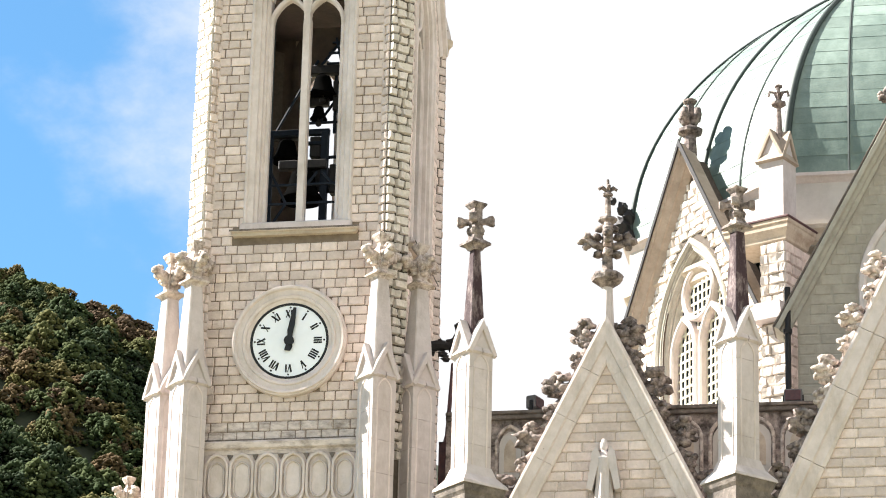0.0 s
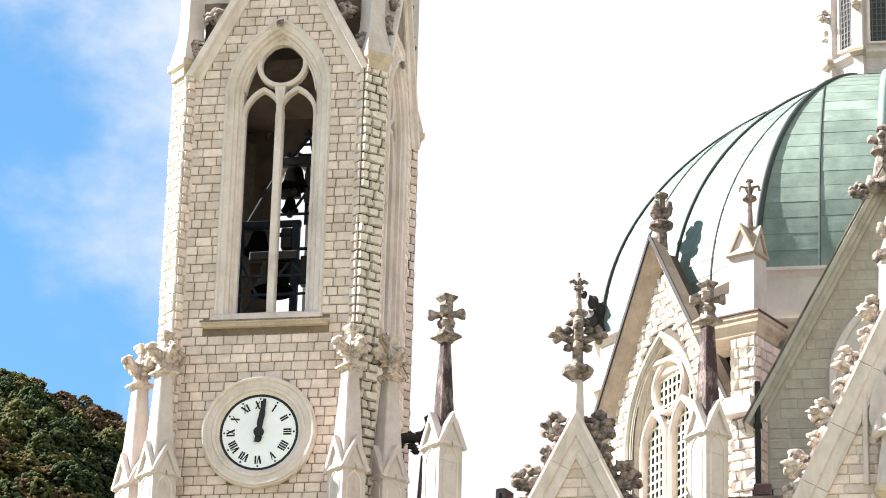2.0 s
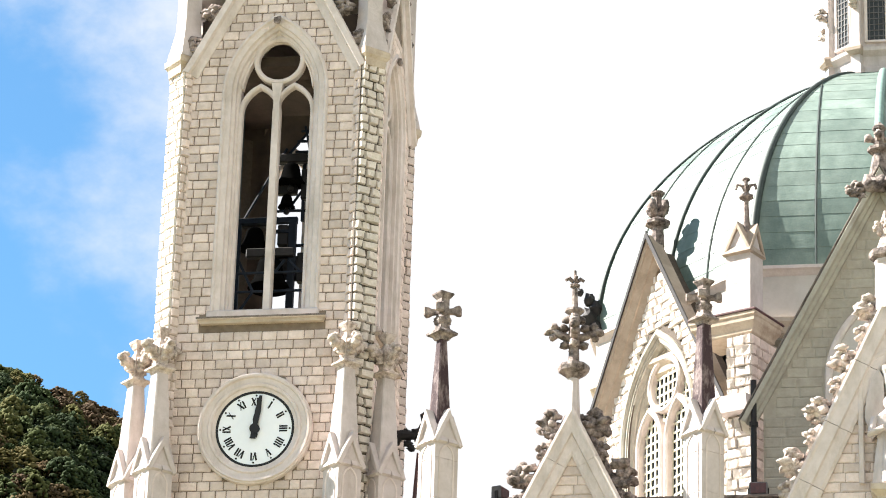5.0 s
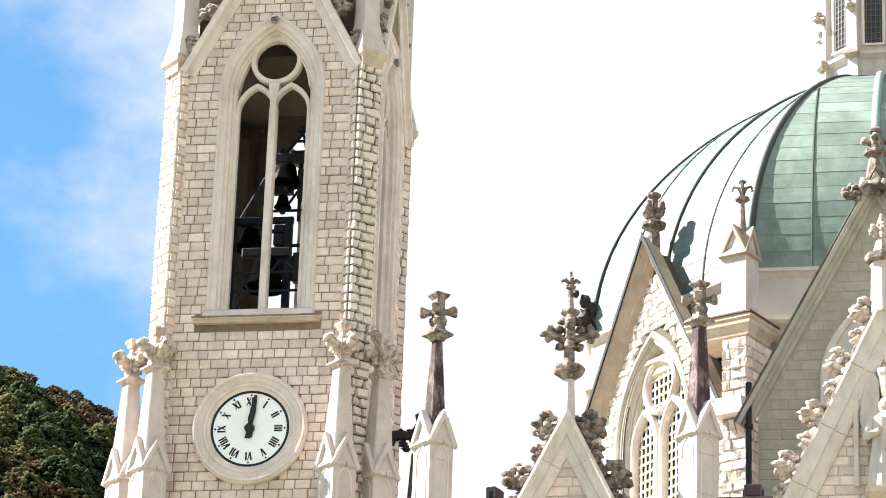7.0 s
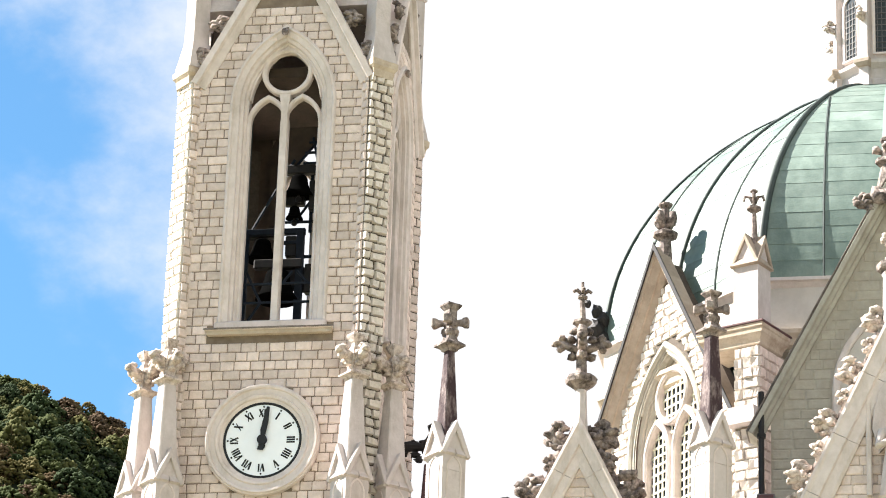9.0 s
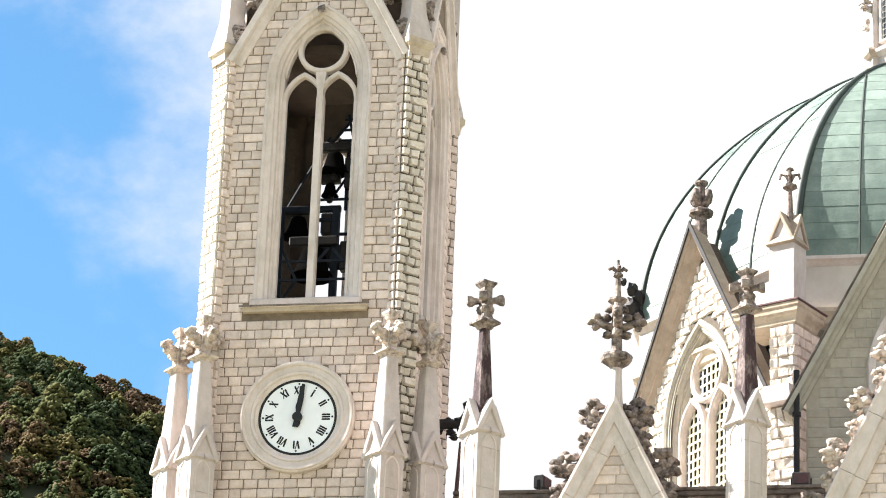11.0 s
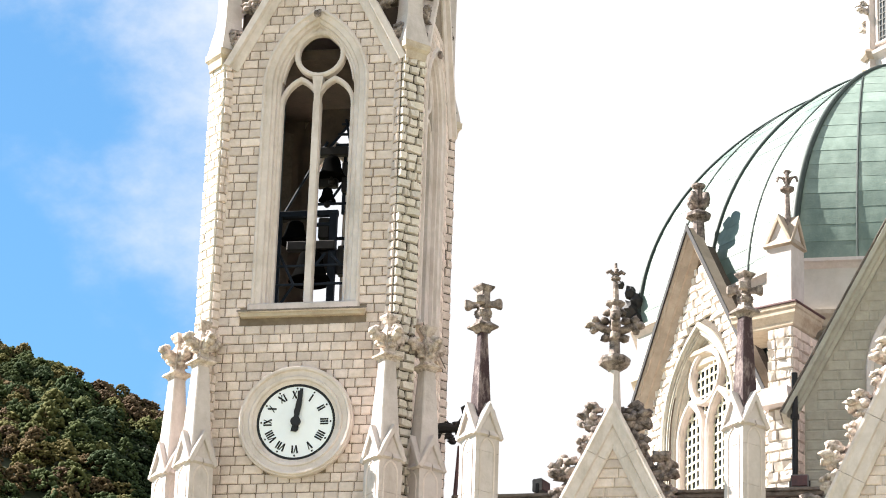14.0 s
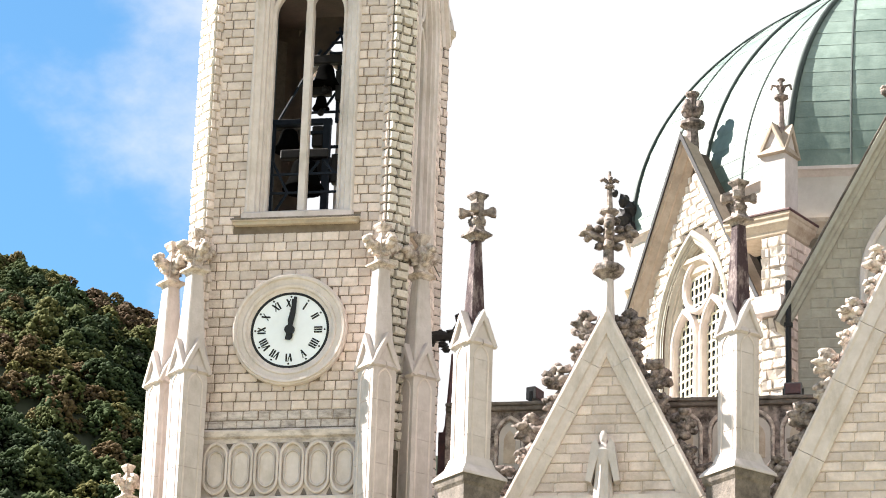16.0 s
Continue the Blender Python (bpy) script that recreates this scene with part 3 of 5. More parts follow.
for i in range(6):
    cx = -1.91 + 0.715 * i
    for name, half, zs, rise, prof, mat in (("arcade_arch", 0.285, 29.80, 0.36, band(-0.01, 0.065, -3.115, -2.98, 0.02), CREAM), ("arcade_foil", 0.195, 29.72, 0.24, band(-0.01, 0.05, -3.06, -2.98, 0.02), PALE)):
        bm = bmesh.new()
        top = pointed(cx, zs, half, rise, zs, 7)[1:-1]
        sweep(bm, top + [(x, 58.94 - z) for x, z in top[::-1]], prof, closed=True)
        part(name, bm, mat, panel)
    bm = bmesh.new()
    top = pointed(cx, 29.72, 0.19, 0.24, 29.72, 7)[1:-1]
    prism(bm, top + [(x, 58.94 - z) for x, z in top[::-1]], -3.012, -2.99)
    part("arcade_infill", bm, CREAM, panel, "cream sunk panel")
    # small dark triangles between the arches, at foot and head
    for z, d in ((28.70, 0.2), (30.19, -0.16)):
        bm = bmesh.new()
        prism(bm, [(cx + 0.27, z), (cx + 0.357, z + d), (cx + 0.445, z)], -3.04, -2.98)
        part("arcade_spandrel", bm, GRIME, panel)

# ---- clock ----
clock = thing("tower_clock", CHURCH @ pose(0.02, -0.05, 33.45), "white round clock dial with black roman numerals in a stone ring", "clock")
bm = bmesh.new()
sweep(bm, circle(0, 0, 1.10, 64), [(0.0, 0.05), (0.0, -0.02), (0.05, -0.04), (0.10, -0.06), (0.13, -0.12), (0.20, -0.14), (0.23, -0.10), (0.37, -0.12), (0.40, -0.18), (0.46, -0.19), (0.485, -0.13), (0.515, -0.12), (0.53, -0.06), (0.53, 0.05)], closed=True)
part("stone_ring", bm, CREAM, clock, "moulded cream stone ring")
bm = bmesh.new()
prism(bm, circle(0, 0, 1.11, 64), -0.012, 0.04)
dial = part("dial", bm, ENAMEL, clock, "white enamel dial")
bm = bmesh.new()
sweep(bm, circle(0, 0, 1.04, 64), band(-0.0, 0.07, -0.03, -0.012, 0.005), closed=True)
part("dial_rim", bm, BLACK, dial, "black painted rim")
NUMERALS = ("XII", "I", "II", "III", "IIII", "V", "VI", "VII", "VIII", "IX", "X", "XI")
for h, text in enumerate(NUMERALS):
    bm = bmesh.new()
    widths = {"I": 0.068, "V": 0.13, "X": 0.14}
    total = sum(widths[c] for c in text)
    x, hh = -total / 2, 0.115

    def stroke(xa, za, xb, zb, w):
        d = Vector((xb - xa, zb - za)).normalized() * w / 2
        prism(bm, [(xa + d.y, za - d.x), (xb + d.y, zb - d.x), (xb - d.y, zb + d.x), (xa - d.y, za + d.x)], -0.022, -0.012)

    for c in text:
        w = widths[c]
        m = x + w / 2
        if c == "I":
            stroke(m, -hh, m, hh, 0.046)
        elif c == "V":
            stroke(m - 0.05, hh, m, -hh, 0.048)
            stroke(m + 0.05, hh, m, -hh, 0.024)
        else:
            stroke(m - 0.055, hh, m + 0.055, -hh, 0.048)
            stroke(m + 0.055, hh, m - 0.055, -hh, 0.024)
        x += w
    a = -30.0 * h
    num = place(part("numeral", bm, BLACK, dial), pose(0.80 * math.sin(radians(-a)), 0, 0.80 * math.cos(radians(-a)), 0, -a, 0))
    bm = bmesh.new()
    prism(bm, circle(0.98 * math.sin(radians(-a)), 0.98 * math.cos(radians(-a)), 0.028, 10), -0.022, -0.012)
    part("minute_dot", bm, BLACK, dial)
bm = bmesh.new()
prism(bm, [(-0.07, -0.26), (0.07, -0.26), (0.10, -0.16), (0.035, 0.0), (0.075, 0.30), (0.0, 0.62), (-0.075, 0.30), (-0.035, 0.0), (-0.10, -0.16)], -0.055, -0.035)
place(part("hour_hand", bm, BLACK, clock), pose(0, 0, 0, 0, 1.5, 0))
bm = bmesh.new()
prism(bm, [(-0.085, -0.30), (0.085, -0.30), (0.06, 0.0), (0.085, 0.5), (0.04, 0.97), (-0.04, 0.97), (-0.085, 0.5), (-0.06, 0.0)], -0.085, -0.065)
place(part("minute_hand", bm, BLACK, clock), pose(0, 0, 0, 0, 8, 0))
bm = bmesh.new()
prism(bm, circle(0, 0, 0.14, 20), -0.11, -0.02)
part("hub", bm, BLACK, clock)

# ---- bells and their frame ----
bell_frame = thing("bell_cradle", CHURCH @ pose(0.03, 2.97, 36.9), "dark steel frame that carries the bells", "bell frame")
for x, y, w, z0, h in ((0.11, 0.0, 0.105, 0, 4.05), (0.50, 0.1, 0.05, 0, 5.2), (-1.75, 0.6, 0.09, 0, 8.0), (-1.5, 0.0, 0.07, 0, 4.05), (0.33, 0.2, 0.045, 4.1, 6.0)):
    bm = bmesh.new()
    box(bm, x - w, x + w, y - w, y + w, z0, h, 0.01)
    part("post", bm, STEEL, bell_frame)
for z, x0, x1, y, w in ((1.01, -1.15, 1.2, -2.1, 0.032), (1.58, -1.15, 1.2, -2.1, 0.032), (4.06, -1.8, 0.24, 0.0, 0.085), (3.72, -0.5, 0.2, 0.0, 0.05), (3.3, 0.1, 0.55, 0.1, 0.04), (4.45, -0.45, 0.55, 0.2, 0.035), (6.05, -0.5, 0.62, 0.2, 0.05), (6.28, 0.05, 0.62, 0.1, 0.035), (6.62, 0.1, 0.62, 0.1, 0.035), (6.95, 0.2, 0.62, 0.1, 0.03)):
    bm = bmesh.new()
    box(bm, x0, x1, y - w, y + w, z - w, z + w, 0.008)
    part("beam", bm, STEEL, bell_frame)
for x0, z0, x1, z1, y in ((-0.95, 1.95, -0.5, 1.01, -2.1), (-0.85, 0.45, -0.5, 1.01, -2.1), (0.1, 1.58, 0.38, 1.95, -2.1), (0.52, 1.95, 0.85, 1.58, -2.1), (0.32, 7.1, 0.62, 5.7, 0.1), (0.60, 7.2, -0.25, 6.1, 0.15), (-0.45, 6.0, -0.2, 6.4, 0.1), (-0.1, 4.5, 0.3, 5.1, 0.2), (-1.75, 4.2, -0.6, 6.4, 0.9)):
    bm = bmesh.new()
    tube(bm, [(x0, y, z0), (x1, y, z1)], 0.042, 6)
    part("brace", bm, STEEL, bell_frame)
# added board that shuts out the sky above the diagonal brace
bm = bmesh.new()
prism(bm, [(-0.6, 7.5), (0.9, 7.5), (0.9, 7.3), (0.56, 7.1), (0.2, 6.75), (-0.22, 6.2), (-0.6, 5.9)], 0.2, 0.26)
part("gusset_board", bm, INSIDE, bell_frame, "dark board added to close off the sky")
# disc and boxes added as dark filler against the bright sky
bm = bmesh.new()
lathe(bm, [(0.5, -0.03), (0.54, -0.03), (0.54, 0.03), (0.5, 0.03)], 24)
place(part("bell_wheel", bm, IRON, bell_frame, "dark iron disc added as filler among the bells"), pose(-0.05, 0.35, 2.75, 70, 0, 35))
for x0, x1, z0, z1 in ((0.26, 0.5, 2.15, 3.05), (0.28, 0.5, 4.75, 5.7), (-0.35, -0.02, 3.3, 3.95)):
    bm = bmesh.new()
    box(bm, x0, x1, 0.0, 0.3, z0, z1, 0.03)
    part("striking_motor", bm, IRON, bell_frame, "dark box added to fill the frame against the sky")
for bx, by, bz, r, label in ((-0.50, -0.1, 1.88, 0.62, "large dark bronze bell"), (-0.02, 0.0, 5.2, 0.43, "small dark bronze bell"), (-1.1, 0.3, 3.3, 0.44, "dark bronze bell"), (-0.16, 0.2, 4.55, 0.26, "small dark bronze bell")):
    bell = thing("bell", CHURCH @ pose(0.03 + bx, 2.97 + by, 36.9 + bz), label + " hung from a steel frame", "bell", "bells of the tower")
    bm = bmesh.new()
    lathe(bm, [(r * 0.9, 0.02), (r, 0.0), (r * 0.98, 0.08 * r), (r * 0.80, 0.35 * r), (r * 0.66, 0.75 * r), (r * 0.58, 1.2 * r), (r * 0.5, 1.4 * r), (r * 0.25, 1.55 * r), (r * 0.12, 1.6 * r)], 24)
    part("body", bm, BRONZE, bell, smooth=True)
    bm = bmesh.new()
    box(bm, -r * 1.15, r * 1.15, -0.12, 0.12, 1.58 * r, 1.58 * r + 0.28, 0.03)
    part("yoke", bm, IRON, bell)
    bm = bmesh.new()
    tube(bm, [(0, 0, r), (0, 0, -0.1)], 0.04, 8)
    lump(bm, 0, 0, -0.12, 0.1, rough=0.0)
    part("clapper", bm, IRON, bell)


# ---- pinnacles ----
def leafy_finial(bm, z, s):
    """A collar, a stem and a bud, from z upward."""
    squared(bm, [(0.18 * s, z), (0.20 * s, z + 0.06 * s), (0.30 * s, z + 0.12 * s), (0.30 * s, z + 0.17 * s), (0.17 * s, z + 0.24 * s), (0.14 * s, z + 0.3 * s), (0.15 * s, z + 0.55 * s), (0.12 * s, z + 0.9 * s), (0.07 * s, z + 1.0 * s), (0.09 * s, z + 1.06 * s), (0.11 * s, z + 1.08 * s), (0.18 * s, z + 1.24 * s), (0.18 * s, z + 1.30 * s), (0.05 * s, z + 1.36 * s)])


def leafy_arm(bm, z, s, seed):
    """One leafy arm along x: a curling stalk and its lobes."""
    tube(bm, [(0.08 * s, 0, z + 0.5 * s), (0.24 * s, 0, z + 0.6 * s), (0.40 * s, 0, z + 0.74 * s), (0.46 * s, 0, z + 0.86 * s), (0.36 * s, 0, z + 0.9 * s)], [k * s for k in (0.1, 0.11, 0.11, 0.09, 0.06)], 7)
    for d, h, r in ((0.22, 0.72, 0.11), (0.40, 0.66, 0.12), (0.50, 0.78, 0.11), (0.36, 0.88, 0.09), (0.2, 0.45, 0.09)):
        lump(bm, d * s, 0, z + h * s, r * s, 1, 1.2, 0.9, rough=0.6, seed=seed + d * 9)


def cross_finial(bm, z, s):
    """A flared square cap, a stem and a small flared top."""
    squared(bm, [(0.16 * s, z), (0.20 * s, z + 0.08 * s), (0.34 * s, z + 0.16 * s), (0.34 * s, z + 0.22 * s), (0.17 * s, z + 0.36 * s), (0.15 * s, z + 0.5 * s), (0.20 * s, z + 0.62 * s), (0.14 * s, z + 0.74 * s), (0.14 * s, z + 1.3 * s), (0.24 * s, z + 1.44 * s), (0.24 * s, z + 1.49 * s), (0.06 * s, z + 1.56 * s)])


def cross_arm(bm, z, s):
    """One flared arm along x, swelling to a moulded end."""
    rings = [[bm.verts.new((x * s, y * w * s, z + (0.91 + h * w) * s)) for y, h in ((-1, -1), (1, -1), (1, 1), (-1, 1))] for x, w in ((0.1, 0.10), (0.22, 0.075), (0.33, 0.085), (0.42, 0.125), (0.52, 0.135), (0.56, 0.10))]
    for a, b in zip(rings, rings[1:]):
        for i in range(4):
            bm.faces.new((a[i], a[(i + 1) % 4], b[(i + 1) % 4], b[i]))
    bm.faces.new(rings[0][::-1])
    bm.faces.new(rings[-1])
    prism(bm, [(0.13 * s, z + 0.46 * s), (0.24 * s, z + 0.52 * s), (0.26 * s, z + 0.68 * s), (0.14 * s, z + 0.76 * s)], -0.07 * s, 0.07 * s)


def pinnacle(m, z0, eaves, cap, w_shaft, w_foot, w_top, label, leafy, spire_mat, s, foot=False):
    """A square shaft with four gablets, a tapering spire and a finial."""
    p = thing("pinnacle", m, label, "pinnacle", "pinnacles of the church front")
    bm = bmesh.new()
    prof, z, q = [], z0, random.Random(round(z0 * 10))
    while z < eaves - 0.4:
        h = min(q.uniform(0.7, 1.15), eaves + 0.15 - z)
        prof += [(w_shaft, z), (w_shaft, z + h - 0.02), (w_shaft - 0.014, z + h - 0.012), (w_shaft - 0.014, z + h - 0.002)]
        z += h
    squared(bm, prof + [(w_shaft, z), (w_shaft, eaves + 0.15)])
    part("shaft", bm, PALE, p, "smooth pale limestone shaft")
    for i in range(4):
        bm = bmesh.new()
        w = w_shaft + 0.07
        prism(bm, [(-w_shaft + 0.02, eaves - 0.06), (w_shaft - 0.02, eaves - 0.06), (0, eaves + 0.62)], -w_shaft - 0.02, 0)
        sweep(bm, [(-w, eaves - 0.14), (0, eaves + 0.78), (w, eaves - 0.14)], band(-0.11, 0.03, -w_shaft - 0.10, -0.02, 0.02))
        place(part("gablet", bm, PALE, p), pose(0, 0, 0, 0, 0, 90 * i))
        bm = bmesh.new()
        sweep(bm, pointed(0, eaves - 0.55, w_shaft * 0.55, w_shaft * 0.9, z0 + 0.4, 5), band(-0.01, 0.045, -w_shaft - 0.02, -w_shaft + 0.02, 0.01))
        place(part("shaft_panel", bm, CREAM, p), pose(0, 0, 0, 0, 0, 90 * i))
    bm = bmesh.new()
    squared(bm, [(w_foot, eaves + 0.1), (w_top, cap)])
    bmesh.ops.bevel(bm, geom=[e for e in bm.edges if abs(e.verts[0].co.z - e.verts[1].co.z) > 1], offset=0.03, segments=1, affect="EDGES")
    part("spire", bm, spire_mat, p, "tapering spire" if spire_mat is PALE else "tapering spire dark with lichen")
    bm = bmesh.new()
    leafy_finial(bm, cap, s * 0.95) if leafy else cross_finial(bm, cap, s)
    carved = SUNNY_ORNAMENT if leafy else ORNAMENT
    top = part("finial", bm, carved, p, "carved stone finial")
    for i in range(4):
        bm = bmesh.new()
        leafy_arm(bm, cap, s * 0.95, z0 + i) if leafy else cross_arm(bm, cap, s)
        place(part("leaf_arm" if leafy else "cross_arm", bm, carved, top, smooth=leafy), pose(0, 0, 0, 0, 0, 90 * i + (0 if leafy else 45)))
    if foot:
        bm = bmesh.new()
        squared(bm, [(0.74, z0 - 0.22), (0.72, z0 - 0.14), (0.5, z0 + 0.12), (w_shaft + 0.02, z0 + 0.4)])
        part("foot", bm, PALE, p, "pale sloped foot")
        bm = bmesh.new()
        squared(bm, [(0.6, z0 - 2.5), (0.6, z0 - 0.5), (0.66, z0 - 0.4), (0.7, z0 - 0.222)])
        part("pedestal", bm, GRIME, p, "grimy pedestal")
    return p


first = pinnacle(CHURCH @ pose(2.62, -0.52, 0, 0, 0, 45), 26.5, 32.2, 34.95, 0.375, 0.33, 0.185, "pale limestone pinnacle with a leafy finial on the bell tower", True, PALE, 1.1)
for x, y in ((-2.66, -0.52), (3.55, 0.44), (-3.58, 0.44)):
    copy_thing(first, CHURCH @ pose(x, y, 0, 0, 0, 45))
pinnacle(FRONT @ pose(5.22, -0.3, 0, 0, 0, 45), 29.1, 32.85, 35.8, 0.385, 0.25, 0.115, "tall limestone pinnacle with a lichen-dark spire and cross finial", False, LICHEN, 0.93, True)
pinnacle(FRONT @ pose(12.45, -0.3, 0, 0, 0, 45), 29.1, 32.95, 36.0, 0.39, 0.27, 0.15, "tall limestone pinnacle with a lichen-dark spire and cross finial", False, LICHEN, 0.88, True)
pinnacle(CHURCH @ pose(-4.8, 1.6, 0, 0, 0, 45), 22.0, 26.6, 29.1, 0.36, 0.3, 0.17, "small limestone pinnacle behind the bell tower", True, PALE, 0.85)

# ---- front of the nave: wall, parapet, terrace ----
bm = bmesh.new()
box(bm, 5.0, 40, -1.2, 1.3, BASE, 28.2)
box(bm, 4.0, 40, 1.304, 2.0, BASE, 29.6)
facade = place(part("wall_front", bm, CREAM), CHURCH)
tagged(facade, "cream limestone church front below the parapet", "wall", kind="structure")
bm = bmesh.new()
box(bm, 4.0, 40, 2.004, 45, 29.2, 29.58)
tagged(place(part("roof_terrace", bm, PLASTER), CHURCH), "flat grey terrace behind the parapet", "roof", kind="structure")
bm = bmesh.new()
for a in ((3.2, 3.8, 6.0, 45), (39.4, 40, 2.004, 45)):
    box(bm, *a, BASE, 29.19)
box(bm, 3.81, 39.39, 44.4, 45, BASE, 29.19)
tagged(place(part("wall_side", bm, CREAM), CHURCH), "plain side walls of the church", "wall", kind="structure")

parapet = thing("parapet", CHURCH @ pose(0, 1.5, 0), "grimy stone parapet with blind pointed panels", "parapet")
bm = bmesh.new()
box(bm, 4.2, 40, 0.0, 0.45, 29.6, 31.45)
part("parapet_wall", bm, ORNAMENT, parapet)
bm = bmesh.new()
box(bm, 4.2, 40, -0.14, 0.55, 31.45, 31.58, 0.02)
box(bm, 4.2, 40, -0.20, 0.6, 31.58, 31.68, 0.02)
part("coping", bm, GRIME, parapet, "blackened moulded coping")
for i in range(12):
    cx = 6.0 + i * 0.98
    bm = bmesh.new()
    sweep(bm, pointed(cx, 30.75, 0.34, 0.48, 29.7, 6), band(-0.02, 0.08, -0.09, 0.02, 0.03))
    part("panel_arch", bm, SUNNY_ORNAMENT, parapet)
    bm = bmesh.new()
    prism(bm, pointed(cx, 30.7, 0.3, 0.42, 29.75, 6), -0.02, 0.01)
    field = part("panel_field", bm, PLASTER, parapet, "pale sunk panel")
    bm = bmesh.new()
    prism(bm, pointed(cx, 30.55, 0.16, 0.34, 29.95, 5), -0.05, 0.01)
    part("panel_trefoil", bm, OCHRE, field)


# ---- gables of the front ----
def robed_figure(m, height, label, slim=1.0, mat=None):
    """A carved robed shape with folded wings, kept plain, as one mesh."""
    bm = bmesh.new()
    h = height
    prof = [(0.17, 0.0), (0.20, 0.04), (0.17, 0.3), (0.14, 0.52), (0.16, 0.66), (0.17, 0.76), (0.08, 0.83), (0.055, 0.86), (0.075, 0.90), (0.075, 0.95), (0.04, 1.0)]
    rings = []
    for r, z in prof:
        rings.append([bm.verts.new((slim * h * r * math.cos(t) * (1 + 0.10 * math.cos(7 * t) * (z < 0.6)), 0.75 * slim * h * r * math.sin(t) * (1 + 0.10 * math.cos(7 * t) * (z < 0.6)), h * z)) for t in [2 * math.pi * i / 28 for i in range(28)]])
    for a, b in zip(rings, rings[1:]):
        for i in range(28):
            bm.faces.new((a[i], a[(i + 1) % 28], b[(i + 1) % 28], b[i]))
    bm.faces.new(rings[0][::-1])
    bm.faces.new(rings[-1])
    for s in (-1, 1):
        prism(bm, [(s * h * x, h * z) for x, z in (((0.06, 0.70), (0.07, 1.22), (0.12, 1.32), (0.19, 1.22), (0.25, 1.0), (0.27, 0.8), (0.2, 0.55)) if slim == 1 else ((0.03, 0.78), (0.08, 0.90), (0.13, 0.84), (0.155, 0.66), (0.195, 0.40), (0.13, 0.38), (0.08, 0.6)))], -0.06 * h if slim < 1 else 0.06 * h, 0.12 * h)
        if slim == 1:
            tube(bm, [(s * 0.16 * slim * h, -0.03 * h, 0.74 * h), (s * 0.20 * slim * h, -0.10 * h, 0.56 * h), (s * 0.06 * h, -0.16 * h, 0.60 * h)], [0.05 * h, 0.045 * h, 0.035 * h], 8)
    ob = place(part("statue", bm, mat or SUNNY_ORNAMENT, smooth=False), m)
    return tagged(ob, label, "statue")


def gable(u, v, apex, slope, foot, label, thick=1.9, band_w=0.58, seeds=0, crockets=6, lit=ORNAMENT, size=0.6, first=0.3):
    """A steep front gable: tympanum, double moulded coping and leafy crockets. x runs from its middle."""
    g = thing("front_gable", GABLES @ pose(u, v, 0), label, "gable", "gables of the church front")
    run = (apex - foot) / slope
    bm = bmesh.new()
    prism(bm, [(-run + 0.05, foot), (run - 0.05, foot), (0, apex - 0.12)], 0.0, thick)
    tym = part("tympanum", bm, GROUT, g, "coursed stone infill")
    bm = bmesh.new()
    prof = [(-band_w, 0.01), (-band_w, -0.10), (-band_w * 0.88, -0.14), (-band_w * 0.55, -0.15), (-band_w * 0.5, -0.22), (-0.10, -0.24), (-0.02, -0.28), (0.05, -0.26), (0.07, -0.12), (0.07, thick), (-0.2, thick), (-0.2, 0.01)]
    top = 0.16
    sweep(bm, [(-run * top, apex - (apex - foot) * top), (0, apex), (run * top, apex - (apex - foot) * top)], prof)
    cop = part("coping", bm, CREAM, g, "pale moulded gable coping")
    for side in (-1, 1):
        cuts = [top, 0.31, 0.45, 0.62, 0.78, 1.0]
        for a, b in zip(cuts, cuts[1:]):
            bm = bmesh.new()
            ends = [(side * run * (a + 0.0012), apex - (apex - foot) * (a + 0.0012)), (side * run * b, apex - (apex - foot) * b)]
            lift = 0.004 * ((round(a * 100) + side) % 3)
            sweep(bm, ends if side > 0 else ends[::-1], [(o, y - lift) for o, y in prof])
            part("coping_stone", bm, CREAM, cop)
    n = math.sqrt(1 + slope * slope)
    for side in (-1, 1):
        bm = bmesh.new()
        tube(bm, [(side * (run + 0.12), 0.25, foot), (side * 0.14, 0.25, apex - 0.05)], 0.13, 6)
        part("roll_moulding", bm, DARK_ORNAMENT, cop, "blackened roll moulding")
        for i in range(crockets):
            z = apex - first - i * 1.45
            if z < foot:
                break
            # sun painted in: paler leaves on the left, darker ones on the right
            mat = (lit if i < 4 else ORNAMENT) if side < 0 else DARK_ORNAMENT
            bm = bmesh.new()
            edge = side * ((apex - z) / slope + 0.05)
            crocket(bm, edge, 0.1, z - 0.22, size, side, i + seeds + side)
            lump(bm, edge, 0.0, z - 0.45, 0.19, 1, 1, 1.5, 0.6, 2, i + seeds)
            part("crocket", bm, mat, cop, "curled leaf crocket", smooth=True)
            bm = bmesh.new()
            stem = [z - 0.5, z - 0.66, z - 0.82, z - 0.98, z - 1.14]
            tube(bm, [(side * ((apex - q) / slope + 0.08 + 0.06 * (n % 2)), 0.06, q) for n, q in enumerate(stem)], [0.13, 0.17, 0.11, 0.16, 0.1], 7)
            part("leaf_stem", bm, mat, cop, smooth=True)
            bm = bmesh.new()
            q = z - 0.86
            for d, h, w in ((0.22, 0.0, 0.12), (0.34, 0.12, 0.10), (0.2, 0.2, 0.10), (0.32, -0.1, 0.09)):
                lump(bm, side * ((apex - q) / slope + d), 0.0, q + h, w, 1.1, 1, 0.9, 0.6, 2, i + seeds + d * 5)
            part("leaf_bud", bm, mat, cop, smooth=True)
    def free(z0, z1):
        w = (apex - z0) / slope - band_w * n / slope + 0.03
